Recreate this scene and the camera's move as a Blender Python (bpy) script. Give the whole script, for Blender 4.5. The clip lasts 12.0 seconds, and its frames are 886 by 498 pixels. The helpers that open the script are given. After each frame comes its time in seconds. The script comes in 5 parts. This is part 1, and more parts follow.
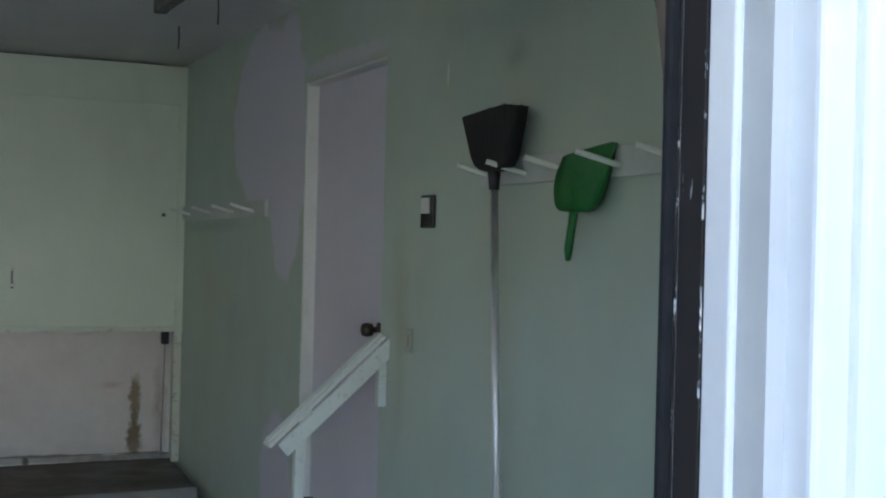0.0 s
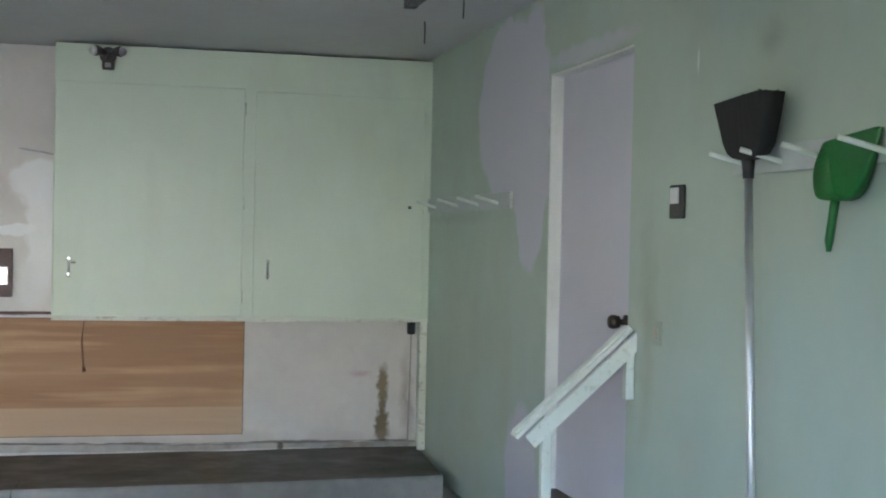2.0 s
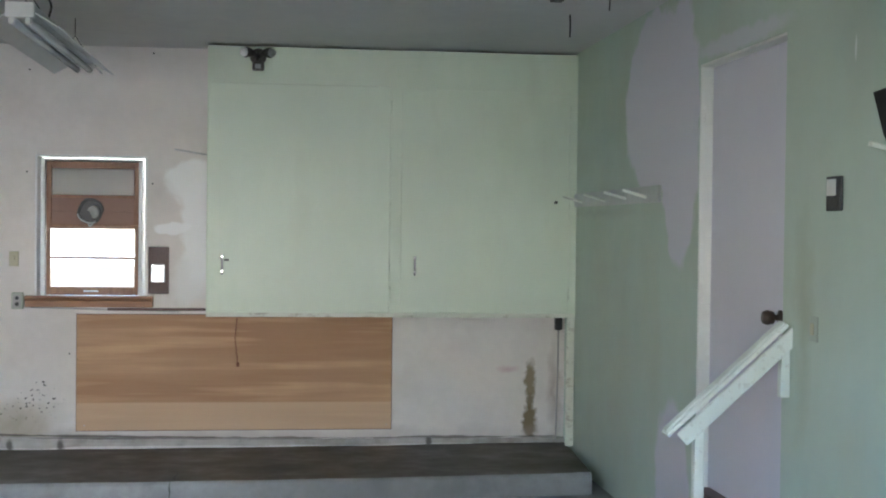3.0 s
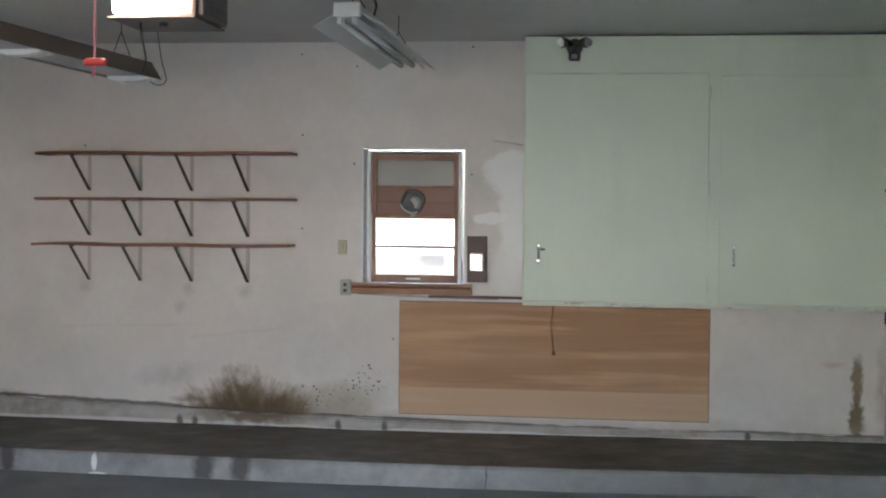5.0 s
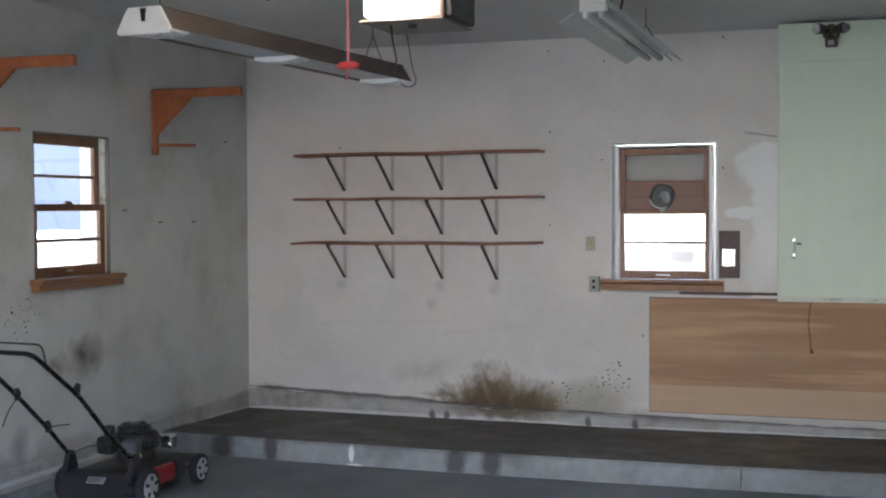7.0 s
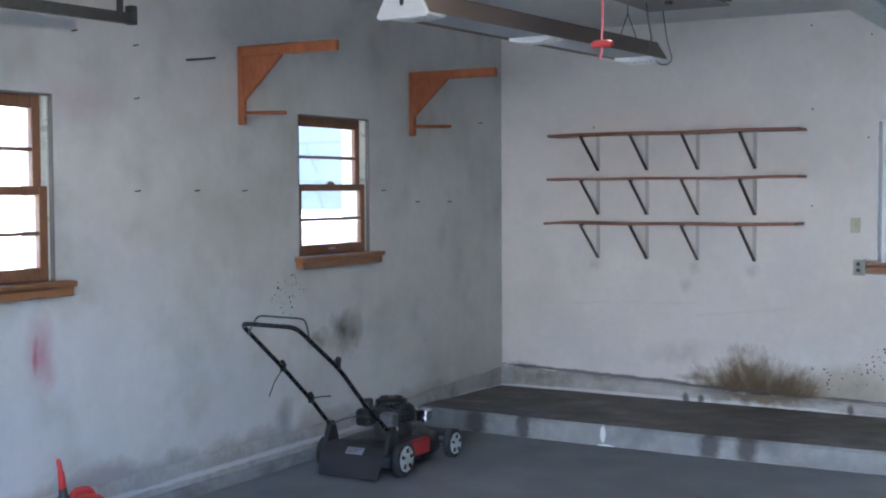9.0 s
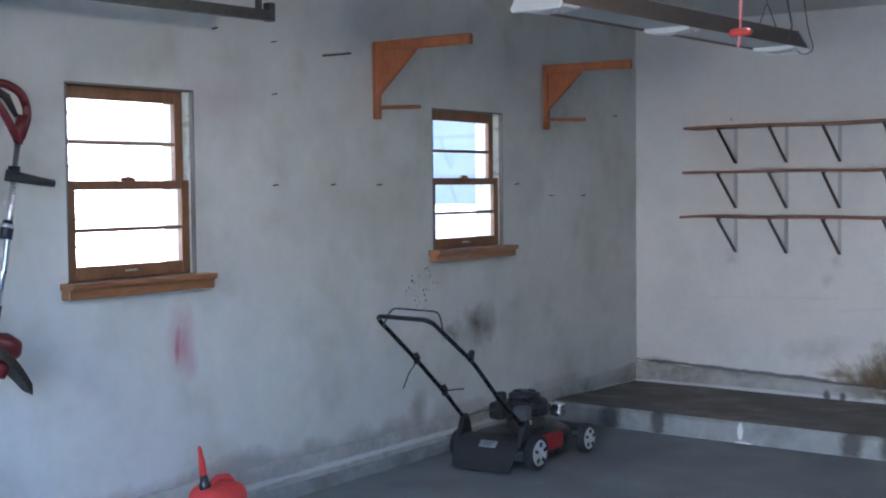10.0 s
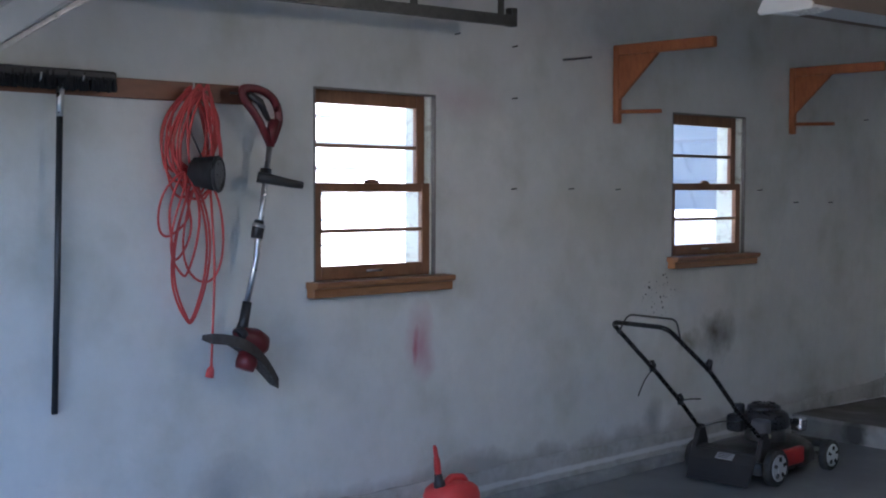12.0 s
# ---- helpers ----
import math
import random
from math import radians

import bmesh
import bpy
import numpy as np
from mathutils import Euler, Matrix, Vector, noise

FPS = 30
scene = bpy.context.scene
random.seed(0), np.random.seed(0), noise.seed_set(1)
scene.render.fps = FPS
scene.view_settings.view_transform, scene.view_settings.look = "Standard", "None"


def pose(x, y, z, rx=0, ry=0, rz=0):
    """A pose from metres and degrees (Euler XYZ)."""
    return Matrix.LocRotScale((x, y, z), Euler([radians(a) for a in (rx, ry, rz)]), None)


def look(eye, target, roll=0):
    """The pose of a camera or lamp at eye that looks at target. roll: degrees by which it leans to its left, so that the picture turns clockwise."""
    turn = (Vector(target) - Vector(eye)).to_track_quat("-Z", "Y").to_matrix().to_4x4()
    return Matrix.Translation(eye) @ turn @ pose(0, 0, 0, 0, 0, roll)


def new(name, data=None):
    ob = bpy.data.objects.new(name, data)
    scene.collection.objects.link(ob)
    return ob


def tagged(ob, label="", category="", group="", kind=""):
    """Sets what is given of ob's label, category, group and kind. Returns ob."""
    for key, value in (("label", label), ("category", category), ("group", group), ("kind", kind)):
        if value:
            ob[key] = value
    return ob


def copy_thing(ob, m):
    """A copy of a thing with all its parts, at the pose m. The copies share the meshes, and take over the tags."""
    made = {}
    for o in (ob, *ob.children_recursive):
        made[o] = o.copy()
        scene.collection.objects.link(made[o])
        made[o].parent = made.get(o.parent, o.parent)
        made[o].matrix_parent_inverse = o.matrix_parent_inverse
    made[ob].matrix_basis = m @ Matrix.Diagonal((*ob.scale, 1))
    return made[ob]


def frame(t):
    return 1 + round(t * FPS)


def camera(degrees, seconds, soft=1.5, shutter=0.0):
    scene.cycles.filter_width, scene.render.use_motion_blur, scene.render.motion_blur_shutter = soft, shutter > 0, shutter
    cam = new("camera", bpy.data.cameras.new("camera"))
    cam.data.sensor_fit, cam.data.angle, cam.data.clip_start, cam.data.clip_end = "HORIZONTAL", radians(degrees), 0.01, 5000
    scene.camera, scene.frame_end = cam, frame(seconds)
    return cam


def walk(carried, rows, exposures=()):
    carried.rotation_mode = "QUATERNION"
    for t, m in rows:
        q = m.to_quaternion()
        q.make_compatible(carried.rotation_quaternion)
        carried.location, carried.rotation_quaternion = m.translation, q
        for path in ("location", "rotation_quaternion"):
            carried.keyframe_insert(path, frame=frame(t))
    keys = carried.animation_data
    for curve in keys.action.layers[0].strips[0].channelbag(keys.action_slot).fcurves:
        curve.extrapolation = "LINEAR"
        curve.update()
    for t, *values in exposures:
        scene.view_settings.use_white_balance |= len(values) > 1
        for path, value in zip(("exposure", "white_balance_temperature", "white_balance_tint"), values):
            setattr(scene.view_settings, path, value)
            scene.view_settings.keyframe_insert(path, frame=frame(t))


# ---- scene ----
# camera and its walk
cam = camera(37.92, 12.0, soft=2.0)
EXPO = [(0.0, 2.72, 5950, 9), (0.5, 3.1, 5950, 9), (1.0, 3.48, 5950, 9), (1.5, 3.68, 5980, 9), (3.5, 3.75, 6150, 10), (5.5, 3.42, 6250, 12), (7.0, 3.5, 6000, 12), (9.0, 3.8, 5350, 11), (10.0, 3.62, 5250, 10.5), (11.0, 3.52, 5250, 11.5), (12.0, 2.86, 5450, 14)]
PATH = [
    (0, pose(0.0146, -0.0646, 1.6025, 89.942, -1.416, -23.930)),
    (0.5, pose(0.0125, -0.0580, 1.6022, 89.912, -0.897, -21.133)),
    (1, pose(0.0062, -0.0480, 1.5989, 89.458, -0.806, -18.497)),
    (1.5, pose(0.0000, -0.0365, 1.5997, 89.339, -0.989, -16.029)),
    (2, pose(-0.0065, -0.0280, 1.5987, 89.347, -1.233, -13.363)),
    (2.5, pose(-0.0113, -0.0152, 1.5994, 89.140, -0.887, -10.042)),
    (3, pose(-0.0119, -0.0053, 1.6020, 89.017, -0.676, -6.933)),
    (3.5, pose(-0.0093, 0.0108, 1.6022, 88.956, -0.760, -3.474)),
    (5.5, pose(0.0045, 0.0056, 1.6130, 88.274, -0.228, 10.373)),
    (6, pose(0.0023, 0.0048, 1.6085, 88.846, 0.057, 13.241)),
    (6.5, pose(-0.0002, 0.0131, 1.6074, 88.936, 0.028, 15.456)),
    (7, pose(-0.0013, 0.0170, 1.6052, 88.212, 0.322, 18.084)),
    (9, pose(0.0050, 0.0121, 1.6023, 87.405, 0.329, 29.318)),
    (9.5, pose(0.0004, 0.0229, 1.6006, 87.253, 0.422, 32.123)),
    (10, pose(0.0017, 0.0148, 1.5934, 87.228, 0.530, 35.229)),
    (10.5, pose(-0.0116, 0.0152, 1.5918, 87.047, -0.027, 37.738)),
    (11, pose(-0.0153, 0.0177, 1.5906, 86.795, -0.272, 39.754)),
    (11.5, pose(-0.0179, 0.0191, 1.5932, 87.154, -0.289, 42.431)),
    (12, pose(-0.0109, 0.0114, 1.6003, 87.397, -0.115, 45.664)),
]
walk(cam, PATH, exposures=EXPO)

# world, sun, exposure
world = bpy.data.worlds.new("sky")
world.use_nodes = True
scene.world = world
wn = world.node_tree
sky = wn.nodes.new("ShaderNodeTexSky")
sky.sky_type = "NISHITA"
sky.sun_disc = False
sky.sun_elevation = radians(38)
sky.ozone_density = 3.0
sky.sun_rotation = radians(45)
wn.links.new(sky.outputs[0], wn.nodes["Background"].inputs[0])
wn.nodes["Background"].inputs[1].default_value = 0.14
sun_data = bpy.data.lights.new("sun", "SUN")
sun_data.energy = 5.0
sun_data.angle = radians(0.5)
sun_data.color = (1.0, 0.93, 0.84)
sun = new("sun", sun_data)
sun.matrix_world = look((4.5, 4.5, 4.97), (0, 0, 0))

# the lit bulb in the opener's lens
bulb_data = bpy.data.lights.new("opener_bulb", "POINT")
bulb_data.energy = 3.0
bulb_data.color = (1.0, 0.81, 0.62)
bulb_data.shadow_soft_size = 0.11
bulb = new("opener_bulb", bulb_data)
bulb.location = (-1.66, 4.44, 2.41)

# ---- mesh helpers ----
def box(bm, lo, hi, bev=0.0, seg=1, m=None):
    made = bmesh.ops.create_cube(bm, size=1.0)["verts"]
    size = [hi[i] - lo[i] for i in range(3)]
    mid = [(hi[i] + lo[i]) / 2 for i in range(3)]
    for v in made:
        v.co = Vector([v.co[i] * size[i] + mid[i] for i in range(3)])
        if m is not None:
            v.co = m @ v.co
    if bev > 0:
        edges = list({e for v in made for e in v.link_edges})
        bmesh.ops.bevel(bm, geom=edges, offset=bev, segments=seg, affect="EDGES", profile=0.5)
    return bm


def boxes(*specs, bev=0.0):
    bm = bmesh.new()
    for lo, hi in specs:
        box(bm, lo, hi, bev)
    return bm


def one(lo, hi, bev=0.0, seg=1, m=None):
    return box(bmesh.new(), lo, hi, bev, seg, m)


def tube(bm, pts, r, seg=8, closed=False, caps=True):
    """A round tube along points; r is a number or one radius a point."""
    pts = [Vector(p) for p in pts]
    n = len(pts)
    radii = [r] * n if isinstance(r, (int, float)) else list(r)
    rings, up = [], None
    for i, p in enumerate(pts):
        if closed:
            d = pts[(i + 1) % n] - pts[i - 1]
        else:
            d = pts[min(i + 1, n - 1)] - pts[max(i - 1, 0)]
        d.normalize()
        if up is None:
            up = d.orthogonal().normalized()
        up = (up - d * up.dot(d)).normalized()
        side = d.cross(up)
        rings.append([bm.verts.new(p + radii[i] * (math.cos(2 * math.pi * k / seg) * up + math.sin(2 * math.pi * k / seg) * side)) for k in range(seg)])
    for i in range(n if closed else n - 1):
        a, b = rings[i], rings[(i + 1) % n]
        for k in range(seg):
            f = bm.faces.new((a[k], a[(k + 1) % seg], b[(k + 1) % seg], b[k]))
            f.smooth = True
    if caps and not closed:
        bm.faces.new(list(reversed(rings[0])))
        bm.faces.new(rings[-1])
    return bm


def pipe(pts, r, seg=8, closed=False):
    return tube(bmesh.new(), pts, r, seg, closed)


def bend(pts, rad=0.05, n=5):
    """Points with their corners rounded."""
    pts = [Vector(p) for p in pts]
    out = [pts[0]]
    for a, b, c in zip(pts, pts[1:], pts[2:]):
        u, w = (a - b), (c - b)
        k = min(rad, u.length / 2, w.length / 2)
        s, e = b + u.normalized() * k, b + w.normalized() * k
        out += [s * (1 - t) ** 2 + b * 2 * t * (1 - t) + e * t ** 2 for t in [i / n for i in range(n + 1)]]
    return out + [pts[-1]]


def prism(bm, outline, axis, a, b, bev=0.0):
    """An outline of (u, v) pushed along axis from a to b."""
    put = {"x": lambda u, v, w: (w, u, v), "y": lambda u, v, w: (u, w, v), "z": lambda u, v, w: (u, v, w)}[axis]
    lo = [bm.verts.new(put(u, v, a)) for u, v in outline]
    hi = [bm.verts.new(put(u, v, b)) for u, v in outline]
    n = len(outline)
    faces = [bm.faces.new(lo), bm.faces.new(list(reversed(hi)))]
    faces += [bm.faces.new((lo[i], hi[i], hi[(i + 1) % n], lo[(i + 1) % n])) for i in range(n)]
    bmesh.ops.recalc_face_normals(bm, faces=faces)
    if bev > 0:
        bmesh.ops.bevel(bm, geom=list({e for f in faces for e in f.edges}), offset=bev, segments=1, affect="EDGES")
    return bm


def mesh_of(name, bm, material):
    me = bpy.data.meshes.new(name)
    bmesh.ops.recalc_face_normals(bm, faces=bm.faces)
    bm.to_mesh(me)
    bm.free()
    me.materials.append(material)
    return me


def part(name, bm, material, parent, label=""):
    ob = new(name, mesh_of(name, bm, material))
    ob.parent = parent
    return tagged(ob, label)


def thing(name, label, category, group="", at=(0, 0, 0), kind=""):
    ob = new(name)
    ob.empty_display_size = 0.1
    ob.location = at
    return tagged(ob, label, category, group, kind)


def solid(name, bm, material, label, category="", group="", kind=""):
    return tagged(new(name, mesh_of(name, bm, material)), label, category, group, kind)


# ---- materials ----
class Mat:
    """A node material with a few shorthands; places are in the object's own metres."""

    def __init__(self, name, color, rough=0.6, metal=0.0):
        self.m = bpy.data.materials.new(name)
        self.m.use_nodes = True
        self.t = self.m.node_tree
        self.b = self.t.nodes["Principled BSDF"]
        self.b.inputs["Roughness"].default_value = rough
        self.b.inputs["Metallic"].default_value = metal
        self.b.inputs["Base Color"].default_value = (*color, 1)
        self.co = self.t.nodes.new("ShaderNodeTexCoord").outputs["Object"]
        self.color = self.rgb(color)

    def node(self, kind, **inputs):
        n = self.t.nodes.new(kind)
        for k, v in inputs.items():
            self.put(n.inputs[k.replace("_", " ")], v)
        return n

    def put(self, socket, v):
        if isinstance(v, bpy.types.NodeSocket):
            self.t.links.new(v, socket)
        else:
            socket.default_value = v

    def rgb(self, c):
        n = self.t.nodes.new("ShaderNodeRGB")
        n.outputs[0].default_value = (*c, 1)
        return n.outputs[0]

    def math(self, op, a, b=0.0):
        n = self.t.nodes.new("ShaderNodeMath")
        n.operation = op
        self.put(n.inputs[0], a)
        self.put(n.inputs[1], b)
        return n.outputs[0]

    def vec(self, op, a, b):
        n = self.t.nodes.new("ShaderNodeVectorMath")
        n.operation = op
        self.put(n.inputs[0], a)
        self.put(n.inputs[1], b)
        return n.outputs["Value"] if op == "LENGTH" else n.outputs[0]

    def ramp(self, v, a, b, lo=0.0, hi=1.0):
        n = self.t.nodes.new("ShaderNodeMapRange")
        for k, x in zip(("Value", "From Min", "From Max", "To Min", "To Max"), (v, a, b, lo, hi)):
            self.put(n.inputs[k], x)
        return n.outputs[0]

    def noise(self, scale, detail=3.0, stretch=(1, 1, 1), rough=0.55, color=False, shift=(0, 0, 0)):
        p = self.vec("ADD", self.vec("MULTIPLY", self.co, stretch), shift)
        n = self.node("ShaderNodeTexNoise", Vector=p, Scale=scale, Detail=detail, Roughness=rough)
        return n.outputs["Color" if color else "Fac"]

    def mix(self, fac, color):
        n = self.t.nodes.new("ShaderNodeMix")
        n.data_type = "RGBA"
        self.put(n.inputs[0], fac)
        self.put(n.inputs[6], self.color)
        self.put(n.inputs[7], color if isinstance(color, bpy.types.NodeSocket) else (*color, 1))
        self.color = n.outputs[2]
        return self

    def vary(self, scale, color, amount=0.5, stretch=(1, 1, 1), detail=4.0, lo=0.4, hi=0.65, shift=(0, 0, 0)):
        return self.mix(self.math("MULTIPLY", self.ramp(self.noise(scale, detail, stretch, shift=shift), lo, hi), amount), color)

    def blob(self, c, r, color, amount=1.0, wobble=0.1, scale=6.0, soft=0.5, stretch=(1, 1, 1)):
        """A patch with an uneven rim round c, with the radii r."""
        n = self.vec("MULTIPLY", self.vec("SUBTRACT", self.noise(scale, 4.0, stretch, color=True), (0.5, 0.5, 0.5)), (2 * wobble,) * 3)
        p = self.vec("SUBTRACT", self.vec("ADD", self.co, n), c)
        d = self.vec("LENGTH", self.vec("DIVIDE", p, r), (0, 0, 0))
        return self.mix(self.ramp(d, 1.0, 1.0 - soft, 0.0, amount), color)

    def specks(self, c, r, color, scale=40.0, size=0.2, amount=0.9):
        """Small dark flecks strewn within the ellipsoid c, r."""
        warp = self.vec("MULTIPLY", self.vec("SUBTRACT", self.noise(scale * 1.3, color=True), (0.5, 0.5, 0.5)), (1.1 / scale,) * 3)
        v = self.node("ShaderNodeTexVoronoi", Vector=self.vec("MULTIPLY", self.vec("ADD", self.co, warp), (0.8, 0.8, 1.2)), Scale=scale)
        near = self.ramp(self.math("ADD", v.outputs["Distance"], self.math("MULTIPLY", self.noise(scale * 0.8, shift=(9, 1, 4)), 0.5)), size + 0.30, size + 0.18, 0, amount)
        d = self.vec("LENGTH", self.vec("DIVIDE", self.vec("SUBTRACT", self.co, c), r), (0, 0, 0))
        pick = self.ramp(self.math("ADD", d, self.math("MULTIPLY", self.noise(scale * 0.35, shift=(3, 8, 2)), 1.2)), 1.35, 1.2)
        return self.mix(self.math("MULTIPLY", near, pick), color)

    def mound(self, cx, w, base, h, spike, color, amount, scale=9.0, lean=0.0):
        """A stain risen from the wall's foot, with a spiky upper rim."""
        n = self.node("ShaderNodeSeparateXYZ", Vector=self.co)
        d = self.math("POWER", self.math("ABSOLUTE", self.math("DIVIDE", self.math("SUBTRACT", n.outputs[0], cx), w)), 2.0)
        bent = self.node("ShaderNodeCombineXYZ", X=self.math("ADD", n.outputs[0], self.math("MULTIPLY", n.outputs[2], self.math("MULTIPLY", self.math("SUBTRACT", cx, n.outputs[0]), lean))), Y=n.outputs[1], Z=self.math("MULTIPLY", n.outputs[2], 0.3))
        own = self.co
        self.co = bent.outputs[0]
        jag = self.math("MULTIPLY", self.math("SUBTRACT", self.noise(scale, 5.0, (1, 1, 1), 0.75), 0.5), 2 * spike)
        streak = self.ramp(self.noise(scale * 3.0, 4.0), 0.25, 0.6, 0.72, 1.0)
        self.co = own
        top = self.math("ADD", self.math("SUBTRACT", base + h, self.math("MULTIPLY", d, h)), jag)
        up = self.ramp(self.math("SUBTRACT", n.outputs[2], top), 0.03, -0.13, 0.0, amount)
        side = self.ramp(self.math("ADD", d, self.math("MULTIPLY", self.noise(12.0, 4.0), 0.5)), 1.25, 0.7)
        return self.mix(self.math("MULTIPLY", self.math("MULTIPLY", up, side), streak), color)

    def line(self, axis, u0, u1, z0, z1, w, color, amount=0.9, rough=0.5, gap=0.42):
        """A ragged level streak, from height z0 at u0 to z1 at u1 along axis 0 or 1."""
        n = self.node("ShaderNodeSeparateXYZ", Vector=self.co)
        zl = self.ramp(n.outputs[axis], u0, u1, z0, z1)
        wob = self.math("MULTIPLY", self.math("SUBTRACT", self.noise(9.0, 5.0, (1, 1, 0.6), 0.7), 0.5), 2 * w * rough)
        d = self.math("ABSOLUTE", self.math("SUBTRACT", self.math("ADD", n.outputs[2], wob), zl))
        wide = self.ramp(self.noise(3.0, 4.0, shift=(4, 4, 4)), gap - 0.08, gap + 0.12, 0.15 * w, w)
        fac = self.math("MULTIPLY", self.ramp(self.math("DIVIDE", d, wide), 1.0, 0.45, 0.0, amount), self.math("MULTIPLY", self.ramp(n.outputs[axis], u0 - 0.05, u0), self.ramp(n.outputs[axis], u1 + 0.05, u1)))
        return self.mix(fac, color)

    def bump(self, scale, strength=0.2, detail=4.0, stretch=(1, 1, 1), dist=0.01):
        n = self.node("ShaderNodeBump", Height=self.noise(scale, detail, stretch), Strength=strength, Distance=dist)
        if self.b.inputs["Normal"].is_linked:
            self.t.links.new(self.b.inputs["Normal"].links[0].from_socket, n.inputs["Normal"])
        self.t.links.new(n.outputs[0], self.b.inputs["Normal"])
        return self

    def gloss(self, scale, a, b):
        self.put(self.b.inputs["Roughness"], self.ramp(self.noise(scale, 4.0), 0.3, 0.7, a, b))
        return self

    def done(self):
        self.t.links.new(self.color, self.b.inputs["Base Color"])
        return self.m


def paint(name, c, rough=0.5, dirt=0.25, dark=0.6):
    return Mat(name, c, rough).vary(3, [x * dark for x in c], dirt).vary(40, [x * 0.8 for x in c], dirt * 0.6).bump(120, 0.08, dist=0.003).done()


def wood(name, c, c2, stretch=(1, 1, 1), rough=0.5, scale=6):
    long = stretch
    return (Mat(name, c, rough).vary(scale, c2, 0.8, long, 5, 0.35, 0.7).vary(scale * 8, [x * 0.6 for x in c2], 0.35, long, 3, 0.45, 0.7)
            .bump(scale * 10, 0.12, 3, long, 0.002).done())


def metal(name, c, rough=0.35, wear=(0.1, 0.1, 0.1), amount=0.25):
    return Mat(name, c, rough, 1.0).vary(20, wear, amount).gloss(30, rough * 0.8, min(1, rough * 1.4)).done()


def plastic(name, c, rough=0.45, dust=0.2):
    return Mat(name, c, rough).vary(12, [min(1, x * 0.7 + 0.025) for x in c], dust).gloss(60, rough * 0.8, min(1, rough * 1.3)).bump(200, 0.04, dist=0.001).done()


def glow(name, c, strength):
    m = Mat(name, c, 0.5)
    m.b.inputs["Emission Color"].default_value = (*c, 1)
    m.b.inputs["Emission Strength"].default_value = strength
    return m.done()


PLASTER = (0.72, 0.70, 0.67)
LILAC = (0.62, 0.60, 0.66)

m_green = Mat("green_wall_paint", (0.46, 0.55, 0.47), 0.55)
m_green.vary(1.1, (0.40, 0.49, 0.43), 0.6).vary(5, (0.50, 0.58, 0.50), 0.4).vary(2.2, (0.45, 0.47, 0.36), 0.35, (1, 1, 0.5), shift=(3, 1, 7))
m_green.blob((1.943, 6.72, 2.28), (0.3, 0.62, 0.52), LILAC, 1, 0.10, 5, 0.08)
m_green.blob((1.943, 6.28, 2.1), (0.3, 0.33, 0.72), LILAC, 1, 0.09, 7, 0.1)
m_green.blob((1.943, 5.45, 2.44), (0.3, 0.70, 0.055), LILAC, 0.7, 0.04, 8, 0.4)
m_green.blob((1.943, 6.35, 0.25), (0.3, 0.32, 0.52), LILAC, 1, 0.10, 6, 0.15)
m_green.blob((1.943, 4.7, 1.25), (0.3, 0.12, 0.55), (0.33, 0.33, 0.22), 0.55, 0.12, 5, 0.9)
m_green.blob((1.943, 3.72, 2.24), (0.3, 0.13, 0.08), (0.30, 0.31, 0.27), 0.6, 0.05, 8, 0.9)
m_green.blob((1.943, 4.27, 2.24), (0.3, 0.010, 0.055), (0.75, 0.77, 0.75), 0.8, 0.006, 9, 0.5)
# Soft dark band painted below the far peg board as its shadow.
m_green.blob((1.943, 7.9, 1.70), (0.3, 1.1, 0.05), (0.33, 0.38, 0.34), 0.5, 0.04, 6, 0.9)
m_green.bump(60, 0.12, dist=0.003).bump(7, 0.15, dist=0.01)
m_green = m_green.done()

m_cab = Mat("green_cabinet_paint", (0.67, 0.745, 0.61), 0.45)
m_cab.vary(1.5, (0.59, 0.66, 0.54), 0.5).vary(9, (0.62, 0.70, 0.56), 0.4, (1, 1, 0.25)).vary(3, (0.50, 0.53, 0.40), 0.3, (1, 1, 0.3), lo=0.55, hi=0.75)
m_cab = m_cab.bump(30, 0.06, stretch=(1, 1, 0.1), dist=0.003).done()

m_cream = Mat("dirty_cream_paint", (0.66, 0.68, 0.58), 0.5).vary(14, (0.25, 0.20, 0.13), 0.5, (1, 1, 2), lo=0.55, hi=0.68).bump(60, 0.15).done()


def plaster(name):
    """Old white plaster, stained."""
    m = Mat(name, PLASTER, 0.8)
    m.vary(0.8, (0.62, 0.60, 0.58), 0.55).vary(3.5, (0.77, 0.75, 0.72), 0.5).vary(1.7, (0.45, 0.43, 0.36), 0.3, shift=(5, 2, 1), lo=0.5, hi=0.72)
    m.vary(18, (0.58, 0.56, 0.53), 0.25)
    return m


